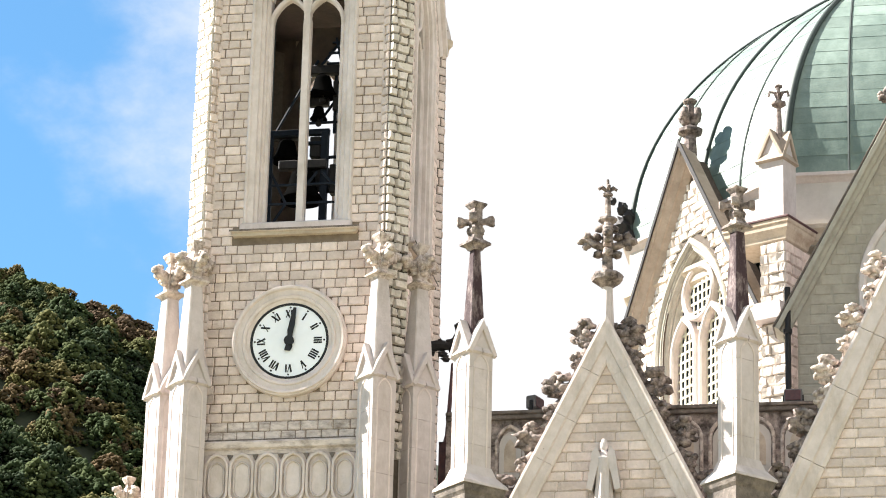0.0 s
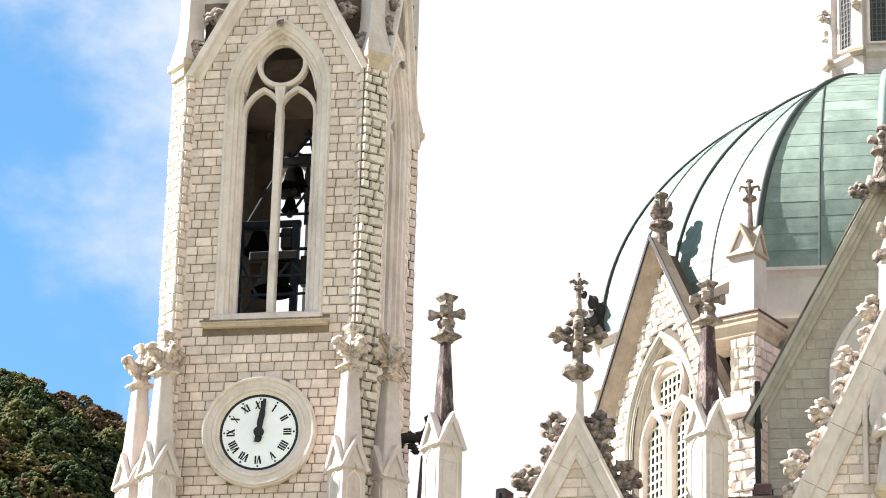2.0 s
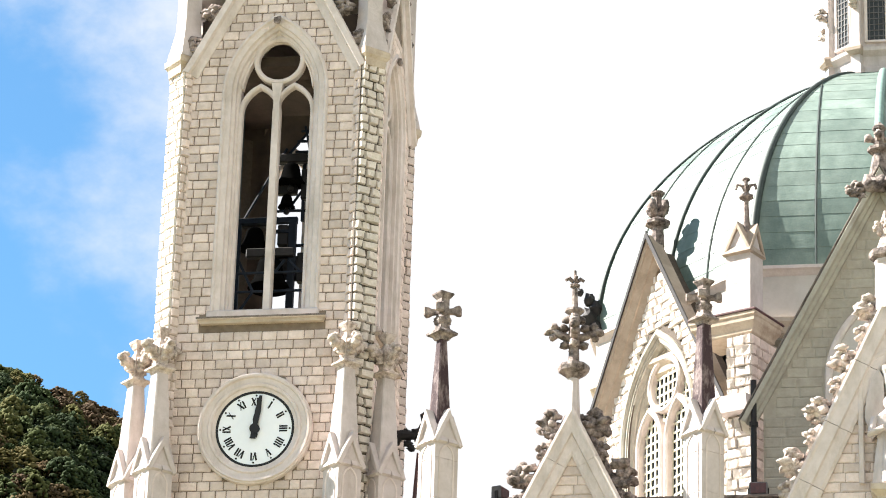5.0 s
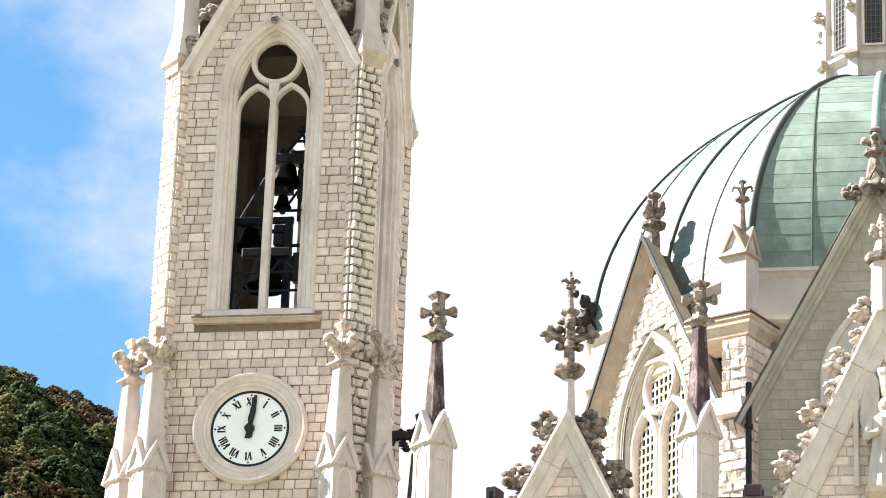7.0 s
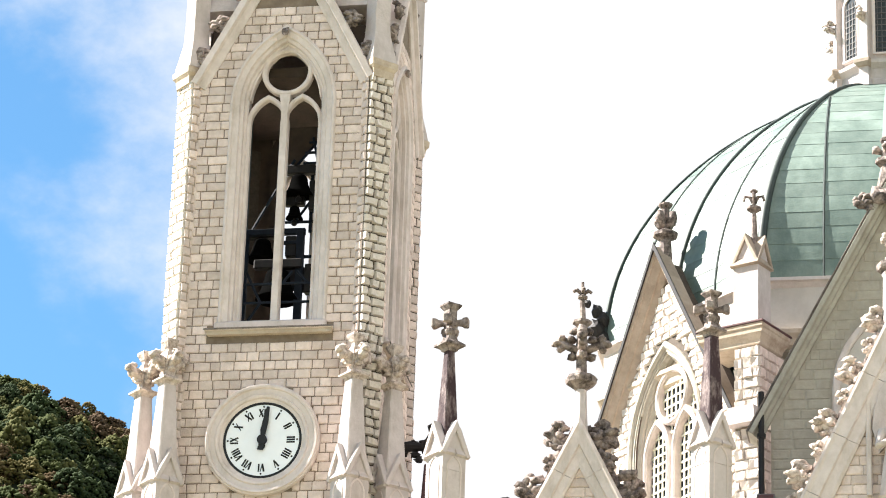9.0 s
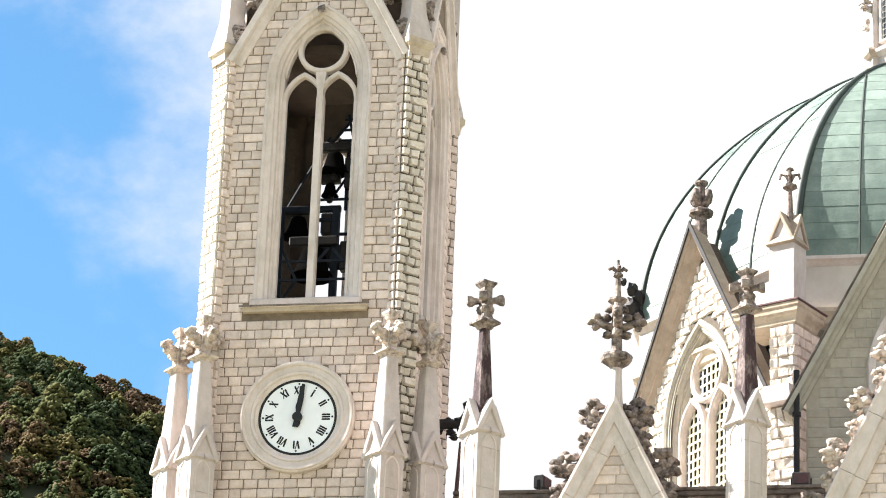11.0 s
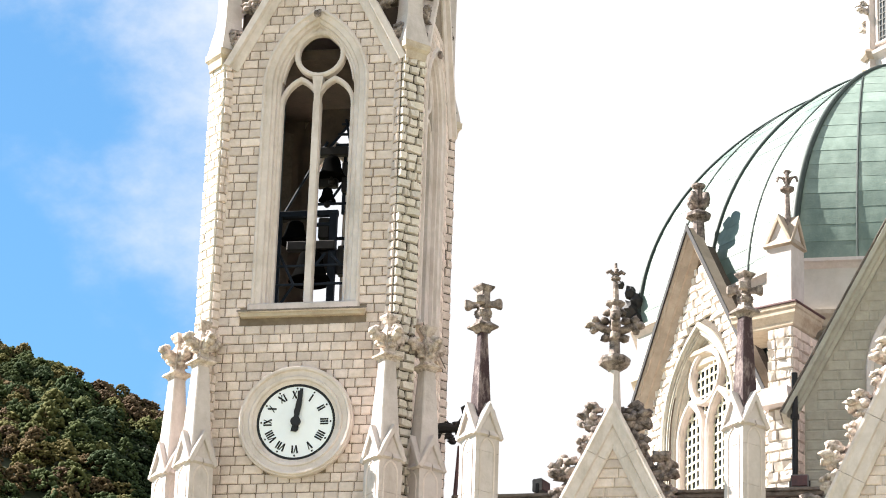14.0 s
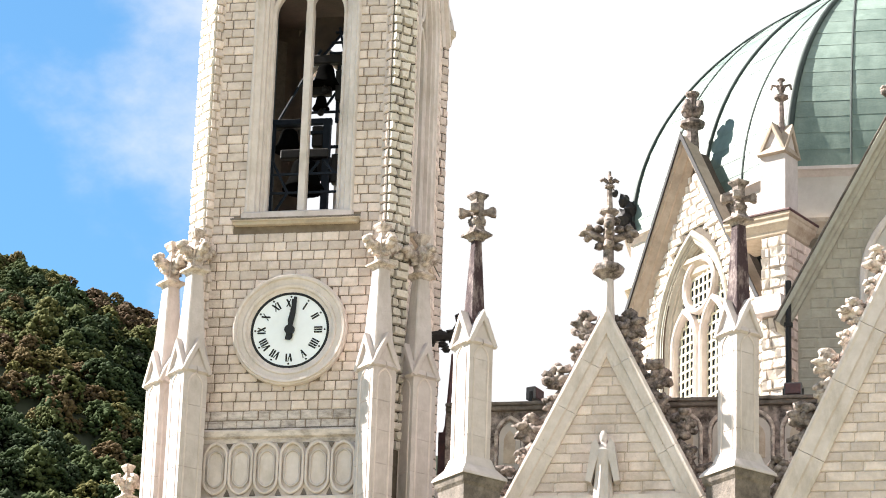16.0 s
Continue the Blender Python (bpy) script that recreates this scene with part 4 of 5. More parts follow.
        return [(-w, w)] if w > 0.1 else []
    later.append(lambda: courses(tym, even_rows(foot, apex - band_w * n, 0.27), free, ASHLAR, ASHLAR_JOINED, 0.03, 0.3, (0.5, 0.95), 0.02))
    return g


g1 = gable(8.92, -0.5, 33.55, 2.0, 25.0, "steep cream limestone gable with grimy leafy crockets", seeds=3, lit=ORNAMENT)
bm = bmesh.new()
lathe(bm, [(0.21, 33.2), (0.18, 33.8), (0.15, 34.5)], 8)
fin = part("finial", bm, PALE, g1, "tall pale carved finial with leaf clusters")
bm = bmesh.new()
lathe(bm, [(0.15, 34.48), (0.22, 34.54), (0.42, 34.68), (0.45, 34.80), (0.40, 34.88), (0.15, 34.92)], 8)
part("collar", bm, ORNAMENT, fin, "brown-stained collar")
bm = bmesh.new()
lathe(bm, [(0.16, 34.91), (0.14, 35.35), (0.19, 35.4), (0.13, 36.3), (0.17, 36.36), (0.27, 36.44), (0.27, 36.5), (0.10, 36.55), (0.07, 37.15), (0.14, 37.18), (0.14, 37.24), (0.05, 37.3), (0.04, 37.66)], 8)
part("stem", bm, ORNAMENT, fin)
bm = bmesh.new()
for i in range(4):
    a = math.pi / 2 * i + 0.15
    ca, sa = math.cos(a), math.sin(a)
    tube(bm, [(0.05 * ca, 0.05 * sa, 35.62), (0.34 * ca, 0.34 * sa, 35.74), (0.6 * ca, 0.6 * sa, 35.86)], [0.13, 0.11, 0.1], 7)
    for d, h, r in ((0.56, 35.98, 0.13), (0.68, 35.84, 0.13), (0.58, 35.68, 0.11), (0.30, 35.95, 0.13), (0.26, 35.45, 0.12), (0.2, 36.2, 0.12)):
        lump(bm, d * ca, d * sa, h, r, 1.1, 1.1, 0.9, 0.6, 2, i * 3 + d)
part("leaf_crown", bm, ORNAMENT, fin, smooth=True)
bm = bmesh.new()
for i in range(4):
    a = math.pi / 2 * i + 0.3
    tube(bm, [(0, 0, 37.3), (0.16 * math.cos(a), 0.16 * math.sin(a), 37.42), (0.26 * math.cos(a), 0.26 * math.sin(a), 37.36)], [0.05, 0.06, 0.045], 6)
part("fleuron", bm, DARK_ORNAMENT, fin)
robed_figure(GABLES @ pose(8.9, -0.75, 27.75), 2.35, "small carved stone angel with folded wings against the gable", 0.6, PALE)

g2 = gable(17.45, -1.0, 36.35, 2.12, 25.0, "steep cream limestone gable with leafy crockets painted paler on the sunlit side", seeds=9, band_w=0.72, lit=SUNNY_ORNAMENT, size=0.55, first=0.17)
bm = bmesh.new()
lathe(bm, [(0.33, 36.0), (0.32, 36.6), (0.30, 37.3), (0.34, 37.36), (0.34, 37.42)], 8)
fin2 = part("finial", bm, PALE, g2, "pale octagonal finial stem with a collar")
bm = bmesh.new()
lathe(bm, [(0.34, 37.42), (0.46, 37.50), (0.48, 37.58), (0.47, 37.68), (0.30, 37.74)], 8)
part("collar", bm, ORNAMENT, fin2, "brown-stained collar")
bm = bmesh.new()
lathe(bm, [(0.29, 37.73), (0.20, 37.95), (0.13, 38.2), (0.11, 38.5), (0.15, 38.56), (0.05, 38.9)], 8)
for i in range(4):
    a = math.pi / 2 * i + 0.2
    for d, h, w in ((0.16, 38.25, 0.1), (0.27, 38.38, 0.1), (0.24, 38.52, 0.08)):
        lump(bm, d * math.cos(a), d * math.sin(a), h, w, seed=i + d)
part("stem", bm, SUNNY_ORNAMENT, fin2, "pale leafy stem")
bm = bmesh.new()
sweep(bm, pointed(0, 33.7, 0.72, 1.1, 31.1, 8), band(-0.05, 0.10, -0.16, 0.02, 0.03))
part("niche_arch", bm, CREAM, g2)
bm = bmesh.new()
lathe(bm, [(0.06, 33.40), (0.13, 33.65), (0.19, 34.1), (0.23, 34.2), (0.24, 34.32), (0.08, 34.36)], 8, 0.05, -0.2)
part("niche_canopy", bm, PLASTER, g2, "small tapering stone canopy")
bm = bmesh.new()
squared(bm, [(0.30, 30.05), (0.34, 30.55), (0.5, 30.7), (0.5, 30.85)], 0, -0.35)
part("niche_bracket", bm, OCHRE, g2, "ochre-stained bracket")
robed_figure(GABLES @ pose(17.5, -1.35, 30.85), 2.6, "robed stone statue with raised wings on a bracket", mat=PALE)

# ---- big gable of the nave, behind ----
nave = thing("nave_gable", CHURCH @ pose(17.05, 6.0, 0), "large shaded grey stone gable of the nave with a blind arch", "gable")
NA, NS, NF = 43.05, 1.89, 36.3
run = (NA - NF) / NS
bm = bmesh.new()
prism(bm, [(-run + 0.1, 29.6), (run - 0.1, 29.6), (run - 0.1, NF), (0, NA - 0.1), (-run + 0.1, NF)], 0.0, 0.7)
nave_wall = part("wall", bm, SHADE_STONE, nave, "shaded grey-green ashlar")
bm = bmesh.new()
sweep(bm, [(-run - 0.5, NF - 0.945), (0, NA), (run + 0.5, NF - 0.945)], [(-0.34, 0.02), (-0.34, -0.06), (-0.24, -0.09), (-0.22, -0.17), (-0.13, -0.19), (-0.10, -0.34), (0.02, -0.36), (0.05, -0.3), (0.05, 0.7), (-0.2, 0.7), (-0.2, 0.02)])
part("coping", bm, GREYED, nave, "stepped grey stone coping")
bm = bmesh.new()
sweep(bm, [(-run - 0.5, NF - 0.945), (0, NA), (run + 0.5, NF - 0.945)], band(0.054, 0.11, -0.34, 0.69, 0.015))
part("capping", bm, GRIME, nave, "blackened capping")
bm = bmesh.new()
sweep(bm, [(-run - 0.1, NF - 0.3), (0, NA + 0.15), (run + 0.1, NF - 0.3)], band(-0.2, 0.24, 0.705, 1.25, 0.04))
part("roof_verge", bm, PALE, nave, "raised pale roof verge")
bm = bmesh.new()
sweep(bm, pointed(0, 36.6, 1.5, 2.5, 30.0, 14), [(-0.02, 0.02), (-0.02, -0.08), (0.05, -0.12), (0.16, -0.12), (0.2, -0.04), (0.2, 0.02)])
part("blind_arch", bm, CREAM, nave)
bm = bmesh.new()
prism(bm, pointed(0, 36.6, 1.48, 2.46, 30.0, 14), -0.03, 0.02)
part("arch_infill", bm, PLASTER, nave, "smooth grey infill")
bm = bmesh.new()
prism(bm, [(-run + 0.3, NF - 0.9), (run - 0.3, NF - 0.9), (0, NA - 0.7)], 1.26, 9.5)
part("roof", bm, LAMP_GREY, nave, "grey metal roof")
bm = bmesh.new()
lathe(bm, [(0.42, NA - 0.6), (0.30, NA + 0.1), (0.20, NA + 0.6), (0.22, NA + 0.64), (0.36, NA + 0.72), (0.36, NA + 0.82), (0.18, NA + 0.88), (0.15, NA + 1.35), (0.2, NA + 1.42), (0.2, NA + 1.5), (0.08, NA + 1.64)], 8)
nf = part("finial", bm, ORNAMENT, nave, "brown-stained carved finial")
for i in range(4):
    a = math.pi / 2 * i
    bm = bmesh.new()
    lump(bm, 0.33 * math.cos(a), 0.33 * math.sin(a), NA + 1.15, 0.13, rough=0.5, seed=i)
    tube(bm, [(0.1 * math.cos(a), 0.1 * math.sin(a), NA + 1.05), (0.33 * math.cos(a), 0.33 * math.sin(a), NA + 1.13)], 0.08, 6)
    part("finial_arm", bm, ORNAMENT, nf, smooth=True)
for side in (-1, 0, 1):
    bm = bmesh.new()
    crocket(bm, side * 0.42, -0.25, NA - 0.7 + (0.25 if not side else 0), 0.42, side or 1, side + 4)
    lump(bm, side * 0.3, -0.3, NA - 0.45, 0.26, rough=0.6, seed=side)
    part("crocket", bm, ORNAMENT, nf, smooth=True)
def nave_free(z0, z1):
    z = (z0 + z1) / 2
    w = min((NA - NF) / NS, (NA - z) / NS) - (0.45 if z > NF - 0.9 else 0.12)
    s = [(-w, w)] if w > 0.2 else []
    if z < 39.3:
        a = 1.75 if z < 36.6 else 1.75 * math.sqrt(max(0, 1 - ((z - 36.6) / 2.95) ** 1.6))
        s = without(s, -a, a)
    return s
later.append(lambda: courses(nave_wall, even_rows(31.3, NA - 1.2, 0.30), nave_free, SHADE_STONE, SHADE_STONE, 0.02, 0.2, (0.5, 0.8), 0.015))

# ---- dome ----
DX, DY, R0, ZF, DH, RT = 16.62, 25.0, 10.55, 44.0, 10.1, 2.6
dome = thing("dome", CHURCH @ pose(DX, DY, 0), "great eight-sided dome in pale green weathered copper", "dome")
SIDES, HALF = 8, math.sin(math.pi / 8)
FLAT = math.cos(math.pi / 8)


def dome_r(s):
    return RT + (R0 - RT) * (1 - s ** 2.04) ** 0.8156


def on_dome(face, x, s, lift=0.0):
    """A point of one face: x metres from its middle line, at the share s of the height."""
    a = math.radians(45 * face - 90)
    out = dome_r(s) * FLAT + lift
    return Vector((out * math.cos(a) - x * math.sin(a), out * math.sin(a) + x * math.cos(a), ZF + DH * s))


levels = [0.0, 0.055, 0.115, 0.175, 0.235, 0.295, 0.355, 0.415, 0.475, 0.535, 0.595, 0.655, 0.715, 0.775, 0.83, 0.88, 0.92, 0.955, 0.98, 0.996]
STRIP = R0 * HALF / 2
rng = random.Random(5)
for face in range(SIDES):
    near = face in (6, 7, 0)
    rest = bmesh.new()
    for k in range(4):
        left, right = (k - 2) * STRIP, (k - 1) * STRIP
        shift = rng.uniform(-0.012, 0.012)
        for j in range(len(levels) - 1):
            s0 = levels[j] + (shift if 0 < j < 15 else 0)
            s1 = levels[j + 1] + (shift if j + 1 < 15 else 0)
            bm = bmesh.new() if near else rest
            lift = rng.uniform(0.006, 0.014)
            rows = []
            for f, up in ((0.0, -0.002), (0.0, lift), (0.5, lift * 0.5), (1.0, 0.0)):
                s = s0 + (s1 - s0) * f
                w = dome_r(s) * HALF
                x0, x1 = max(left, -w), min(right, w)
                rows.append(None if x1 - x0 < 0.01 else [on_dome(face, x0, s, up), on_dome(face, x1, s, up)])
            rows = [q for q in rows if q]
            if len(rows) > 1:
                grid = [[bm.verts.new(p) for p in q] for q in rows]
                for p, q in zip(grid, grid[1:]):
                    bm.faces.new((p[0], p[1], q[1], q[0]))
                if near:
                    part("copper_sheet", bm, COPPER, dome)
    if not near:
        part("copper_sheets", rest, COPPER_JOINED, dome)
    rows_s = [k / 30 for k in range(30)] + [0.985, 0.997]
    bm = bmesh.new()
    # hips off the front are thinned: sun bleaches away their lit half
    wide = 0.16 if face in (7, 0) else 0.085
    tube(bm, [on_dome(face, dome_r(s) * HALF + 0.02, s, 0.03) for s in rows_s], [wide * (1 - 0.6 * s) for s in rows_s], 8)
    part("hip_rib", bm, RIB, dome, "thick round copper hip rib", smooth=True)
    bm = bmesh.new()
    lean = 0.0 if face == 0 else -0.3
    # side ribs thin and dark, drawn as the shaded half alone; front rib pale
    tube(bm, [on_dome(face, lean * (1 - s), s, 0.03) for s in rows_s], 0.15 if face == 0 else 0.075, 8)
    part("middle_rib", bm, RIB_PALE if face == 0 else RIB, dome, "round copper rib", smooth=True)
    for x in (-STRIP, STRIP):
        bm = bmesh.new()
        tube(bm, [on_dome(face, x + lean * (1 - s), s, 0.01) for s in rows_s if dome_r(s) * HALF > STRIP], 0.04, 6)
        part("standing_seam", bm, RIB, dome, "dark standing seam")
    for n, at in ((0, on_dome(face, 0, 0, 0.12)), (1, on_dome(face, R0 * HALF, 0, 0.12))):
        if face == 7 or face == 0 and n == 0:
            continue
        bm = bmesh.new()
        for d, h, r in ((0.0, 0.2, 0.30), (0.02, 0.6, 0.28), (0.0, 0.95, 0.25), (0.02, 1.25, 0.2), (0.05, 1.5, 0.12)):
            lump(bm, at.x * (1 + d), at.y * (1 + d), at.z + h, r, 1, 1, 1.2, 0.45, 2, face + d + n)
        part("rib_foot", bm, IRON, dome, "dark carved ornament at the foot of a rib")


def ring_wall(name, prof, mat, label):
    bm = bmesh.new()
    lathe(bm, prof, SIDES, turn=0.5)
    return part(name, bm, mat, dome, label)


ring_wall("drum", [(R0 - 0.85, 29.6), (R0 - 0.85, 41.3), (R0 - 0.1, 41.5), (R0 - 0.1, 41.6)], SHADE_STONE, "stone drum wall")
ring_wall("drum_cornice", [(R0 - 0.05, 41.55), (R0 + 0.08, 41.65), (R0 + 0.12, 41.85), (R0 + 0.27, 42.0), (R0 + 0.28, 42.14), (R0 + 0.08, 42.2)], OCHRE, "moulded stone cornice")
ring_wall("drum_parapet", [(R0 + 0.06, 42.19), (R0 + 0.06, 43.65)], PLASTER, "plain grey rendered parapet")
ring_wall("gutter", [(R0 + 0.05, 43.60), (R0 + 0.12, 43.66), (R0 + 0.2, 43.76), (R0 + 0.3, 43.8), (R0 + 0.3, 43.91), (R0 - 0.2, 43.93)], PALE, "pale gutter moulding")
ring_wall("crown", [(RT + 0.2, ZF + DH - 0.06), (RT + 0.22, ZF + DH - 0.02), (RT + 0.1, ZF + DH + 0.02)], RIB, "dark copper ring under the lantern")

lantern = thing("lantern", CHURCH @ pose(DX - 0.27, DY, ZF + DH + 0.015), "octagonal cream stone lantern with barred windows on the dome", "lantern")
LT, LR = 0.5, 1.78
bm = bmesh.new()
lathe(bm, [(LR + 0.10, 0.0), (LR + 0.10, 0.55), (LR + 0.04, 0.62), (LR + 0.04, 1.0), (LR + 0.12, 1.06), (LR + 0.26, 1.16), (LR + 0.28, 1.28), (LR, 1.4)], 8, turn=LT)
part("plinth", bm, PALE, lantern, "moulded stone plinth")
bm = bmesh.new()
lathe(bm, [(LR, 1.17), (LR, 6.2)], 8, turn=LT)
part("wall", bm, PALE, lantern)
bm = bmesh.new()
lathe(bm, [(2.2, 6.2), (2.3, 6.4), (1.9, 6.6), (0.8, 8.4), (0.1, 9.6)], 8, turn=LT)
part("roof", bm, COPPER_JOINED, lantern)
for i in range(8):
    a = 360 / 8 * (i + LT + 0.5)
    m = pose(0, 0, 0, 0, 0, a + 90)
    ap = -LR * math.cos(math.pi / 8)
    bm = bmesh.new()
    opening = pointed(0, 3.7, 0.33, 0.36, 1.62, 6)
    sweep(bm, opening, band(-0.02, 0.10, ap - 0.08, ap + 0.02, 0.02))
    box(bm, -0.42, 0.42, ap - 0.12, ap + 0.02, 1.54, 1.62, 0.02)
    win = place(part("window", bm, CREAM, lantern, "tall barred window with an arched head"), m)
    bm = bmesh.new()
    prism(bm, opening, ap - 0.02, ap + 0.02)
    part("pane", bm, GLASS, win)
    for j in range(4):
        bm = bmesh.new()
        box(bm, -0.24 + j * 0.16 - 0.014, -0.24 + j * 0.16 + 0.014, ap - 0.05, ap - 0.022, 1.62, 3.85)
        part("upright_bar", bm, LAMP_GREY, win)
    for j in range(9):
        bm = bmesh.new()
        box(bm, -0.32, 0.32, ap - 0.05, ap - 0.023, 1.78 + j * 0.23, 1.805 + j * 0.23)
        part("cross_bar", bm, LAMP_GREY, win)
    b = math.radians(360 / 8 * (i + LT))
    for name, c, mat, prof in (("corner_pilaster", LR, PALE, [(0.18, 0.6), (0.18, 1.1), (0.165, 1.3), (0.165, 6.1)]), ("pedestal", LR + 0.04, PALE, [(0.27, 0.0), (0.27, 0.56), (0.2, 0.66)]), ("moulding_break", LR + 0.08, BROWNED, [(0.2, 1.04), (0.29, 1.16), (0.30, 1.28), (0.19, 1.42)])):
        bm = bmesh.new()
        squared(bm, prof)
        place(part(name, bm, mat, lantern), pose(c * math.cos(b), c * math.sin(b), 0, 0, 0, math.degrees(b)))
    bm = bmesh.new()
    crocket(bm, 0, 0, 0, 0.34, 1.0, i)
    place(part("corner_crocket", bm, SUNNY_ORNAMENT, lantern, smooth=True), pose((LR + 0.14) * math.cos(b), (LR + 0.14) * math.sin(b), 3.0, 0, 0, math.degrees(b)))

# ---- sunlit gable beside the dome ----
SG = pose(0, 0, -0.029) @ Matrix.Scale(1.018, 4) @ CHURCH @ pose(9.2, 16.5, 0, 0, 0, -52)
side_gable = thing("chapel_gable", SG, "sunlit rock-faced gable with a traceried church window", "gable")
SA, SS, SF = 45.4, 1.53, 37.4
SX = 0.45
run = (SA - SF) / SS
hole = pointed(SX, 38.7, 1.6, 2.8, 34.0, 10)
gap = pointed(SX, 38.7, 1.88, 3.2, 34.0, 10)
bm = bmesh.new()
mid = len(gap) // 2
prism(bm, [(SX - run, 29.6), (gap[0][0], 29.6)] + gap[:mid + 1] + [(SX, SA - 0.4), (SX - run, SF - 0.4)], 0.0, 0.5)
prism(bm, [(SX, SA - 0.4)] + gap[mid:] + [(gap[-1][0], 29.6), (SX + run, 29.6), (SX + run, SF - 0.4)], 0.0, 0.5)
sg_wall = part("wall", bm, MORTAR, side_gable, "sunlit pale rock-faced stone")
bm = bmesh.new()
# coping takes the shade-brown stone, so its soffit reads dark
sweep(bm, [(SX - run, SF), (SX, SA), (SX + run, SF)], [(-0.5, 0.02), (-0.5, -0.05), (-0.33, -0.21), (-0.33, -0.26), (-0.13, -0.43), (-0.13, -0.46), (-0.03, -0.52), (0.03, -0.52), (0.05, -0.42), (0.05, -0.05), (-0.15, 0.08), (-0.2, 0.02)])
part("coping", bm, BROWNED, side_gable, "deep moulded gable coping")
bm = bmesh.new()
sweep(bm, [(SX - run, SF), (SX, SA), (SX + run, SF)], band(-0.035, 0.12, -0.575, -0.53, 0.015))
part("lead_capping", bm, IRON, side_gable, "thin dark metal capping")
bm = bmesh.new()
sweep(bm, hole, [(0.0, 0.60), (0.0, 0.40), (0.14, 0.27), (0.14, 0.22), (0.20, 0.21), (0.20, 0.14), (0.35, 0.0), (0.35, -0.04), (0.43, -0.05), (0.43, -0.09), (0.50, -0.15), (0.60, -0.15), (0.64, -0.10), (0.64, -0.005), (0.29, 0.0), (0.29, 0.60)])
sg_frame = part("window_surround", bm, GREYED, side_gable, "moulded pointed-arch surround")
bm = bmesh.new()
prism(bm, hole, 0.40, 0.44)
part("glazing", bm, GLASS, sg_frame, "dark leaded glass")
bm = bmesh.new()
for i in range(13):
    x = SX - 1.56 + i * 0.26
    box(bm, x - 0.035, x + 0.035, 0.34, 0.38, 34.0, 41.45 - abs(x - SX) ** 1.7 * 0.9)
for j in range(24):
    z = 34.2 + j * 0.30
    w = 1.58 if z < 38.8 else 1.58 * math.sqrt(max(0.02, 1 - ((z - 38.8) / 2.7) ** 1.5))
    box(bm, SX - w, SX + w, 0.335, 0.375, z - 0.035, z + 0.035)
part("lattice", bm, LATTICE, sg_frame, "pale rectangular glazing lattice")
for c in (SX - 0.86, SX + 0.86):
    bm = bmesh.new()
    sweep(bm, pointed(c, 38.55, 0.62, 1.12, 34.0, 8), band(-0.02, 0.17, 0.10, 0.40, 0.06))
    part("tracery_arch", bm, CREAM, sg_frame)
bm = bmesh.new()
sweep(bm, circle(SX, 40.45, 0.80, 32), band(-0.02, 0.17, 0.12, 0.40, 0.06), closed=True)
part("tracery_ring", bm, CREAM, sg_frame)
bm = bmesh.new()
lathe(bm, [(0.24, SA - 0.3), (0.2, SA + 0.35), (0.24, SA + 0.4), (0.42, SA + 0.5), (0.42, SA + 0.62), (0.16, SA + 0.75), (0.14, SA + 1.5), (0.24, SA + 1.6), (0.24, SA + 1.66), (0.05, SA + 1.75)], 8, SX, -0.1)
sg_top = part("finial", bm, DARK_ORNAMENT, side_gable, "dark weathered finial")
for i in range(4):
    bm = bmesh.new()
    tube(bm, [(0.05, 0, SA + 0.8), (0.2, 0, SA + 0.95), (0.31, 0, SA + 1.12), (0.3, 0, SA + 1.27), (0.2, 0, SA + 1.3)], [0.11, 0.15, 0.15, 0.12, 0.07], 8)
    lump(bm, 0.3, 0, SA + 1.05, 0.13, 1, 1.3, 1, 0.6, 2, i)
    place(part("leaf_arm", bm, DARK_ORNAMENT, sg_top, smooth=True), pose(SX, -0.1, 0, 0, 0, 90 * i + 23))
bm = bmesh.new()
prism(bm, [(SX - run + 0.2, SF - 0.4), (SX + run - 0.2, SF - 0.4), (SX, SA - 0.22)], 0.85, 0.98)
part("roof", bm, RIB, side_gable, "dark metal roof edge")


def sg_free(z0, z1):
    z = (z0 + z1) / 2
    w = min(5.2, (SA - z) / SS) - 0.5
    s = [(SX - w, SX + w)] if w > 0.2 else []
    if z < 42.35:
        a = 2.2 if z < 38.7 else 2.2 * math.sqrt(max(0, 1 - ((z - 38.7) / 3.7) ** 1.5))
        s = without(s, SX - a, SX + a)
    return s


later.append(lambda: courses(sg_wall, even_rows(34.5, SA - 1.2, 0.27), sg_free, PALE_BRICK, PALE_JOINED, 0.09, 0.75, (0.3, 0.6), 0.03))

# ---- stone pier before the drum, with its gabled block ----
PF = CHURCH @ pose(12.5, 12.5, -0.97, 0, 0, -25)
pier = thing("drum_pier", PF, "rock-faced stone pier with a smooth gabled pinnacle block", "pier")
bm = bmesh.new()
box(bm, -0.58, 0.27, 0.0, 1.6, 29.6, 41.62)
pier_body = part("body", bm, GROUT, pier, "sunlit rock-faced stone")
bm = bmesh.new()
ringed_box(bm, -1.6, 0.27, 0.0, 1.3, [(0.02, 41.6), (0.06, 41.64), (0.07, 41.74), (0.12, 41.84), (0.2, 41.96), (0.21, 42.1), (0.25, 42.14), (0.25, 42.25)])
part("cornice", bm, OCHRE, pier, "stepped ochre-stained cornice")
bm = bmesh.new()
box(bm, -1.88, 0.56, -0.29, 1.6, 42.252, 42.33, 0.02)
part("cornice_cap", bm, RUST, pier, "thin dark cap flashing")
bm = bmesh.new()
prism(bm, [(-0.62, 42.33), (0.26, 42.33), (0.26, 44.45), (-0.18, 45.2), (-0.62, 44.45)], -0.05, 0.75)
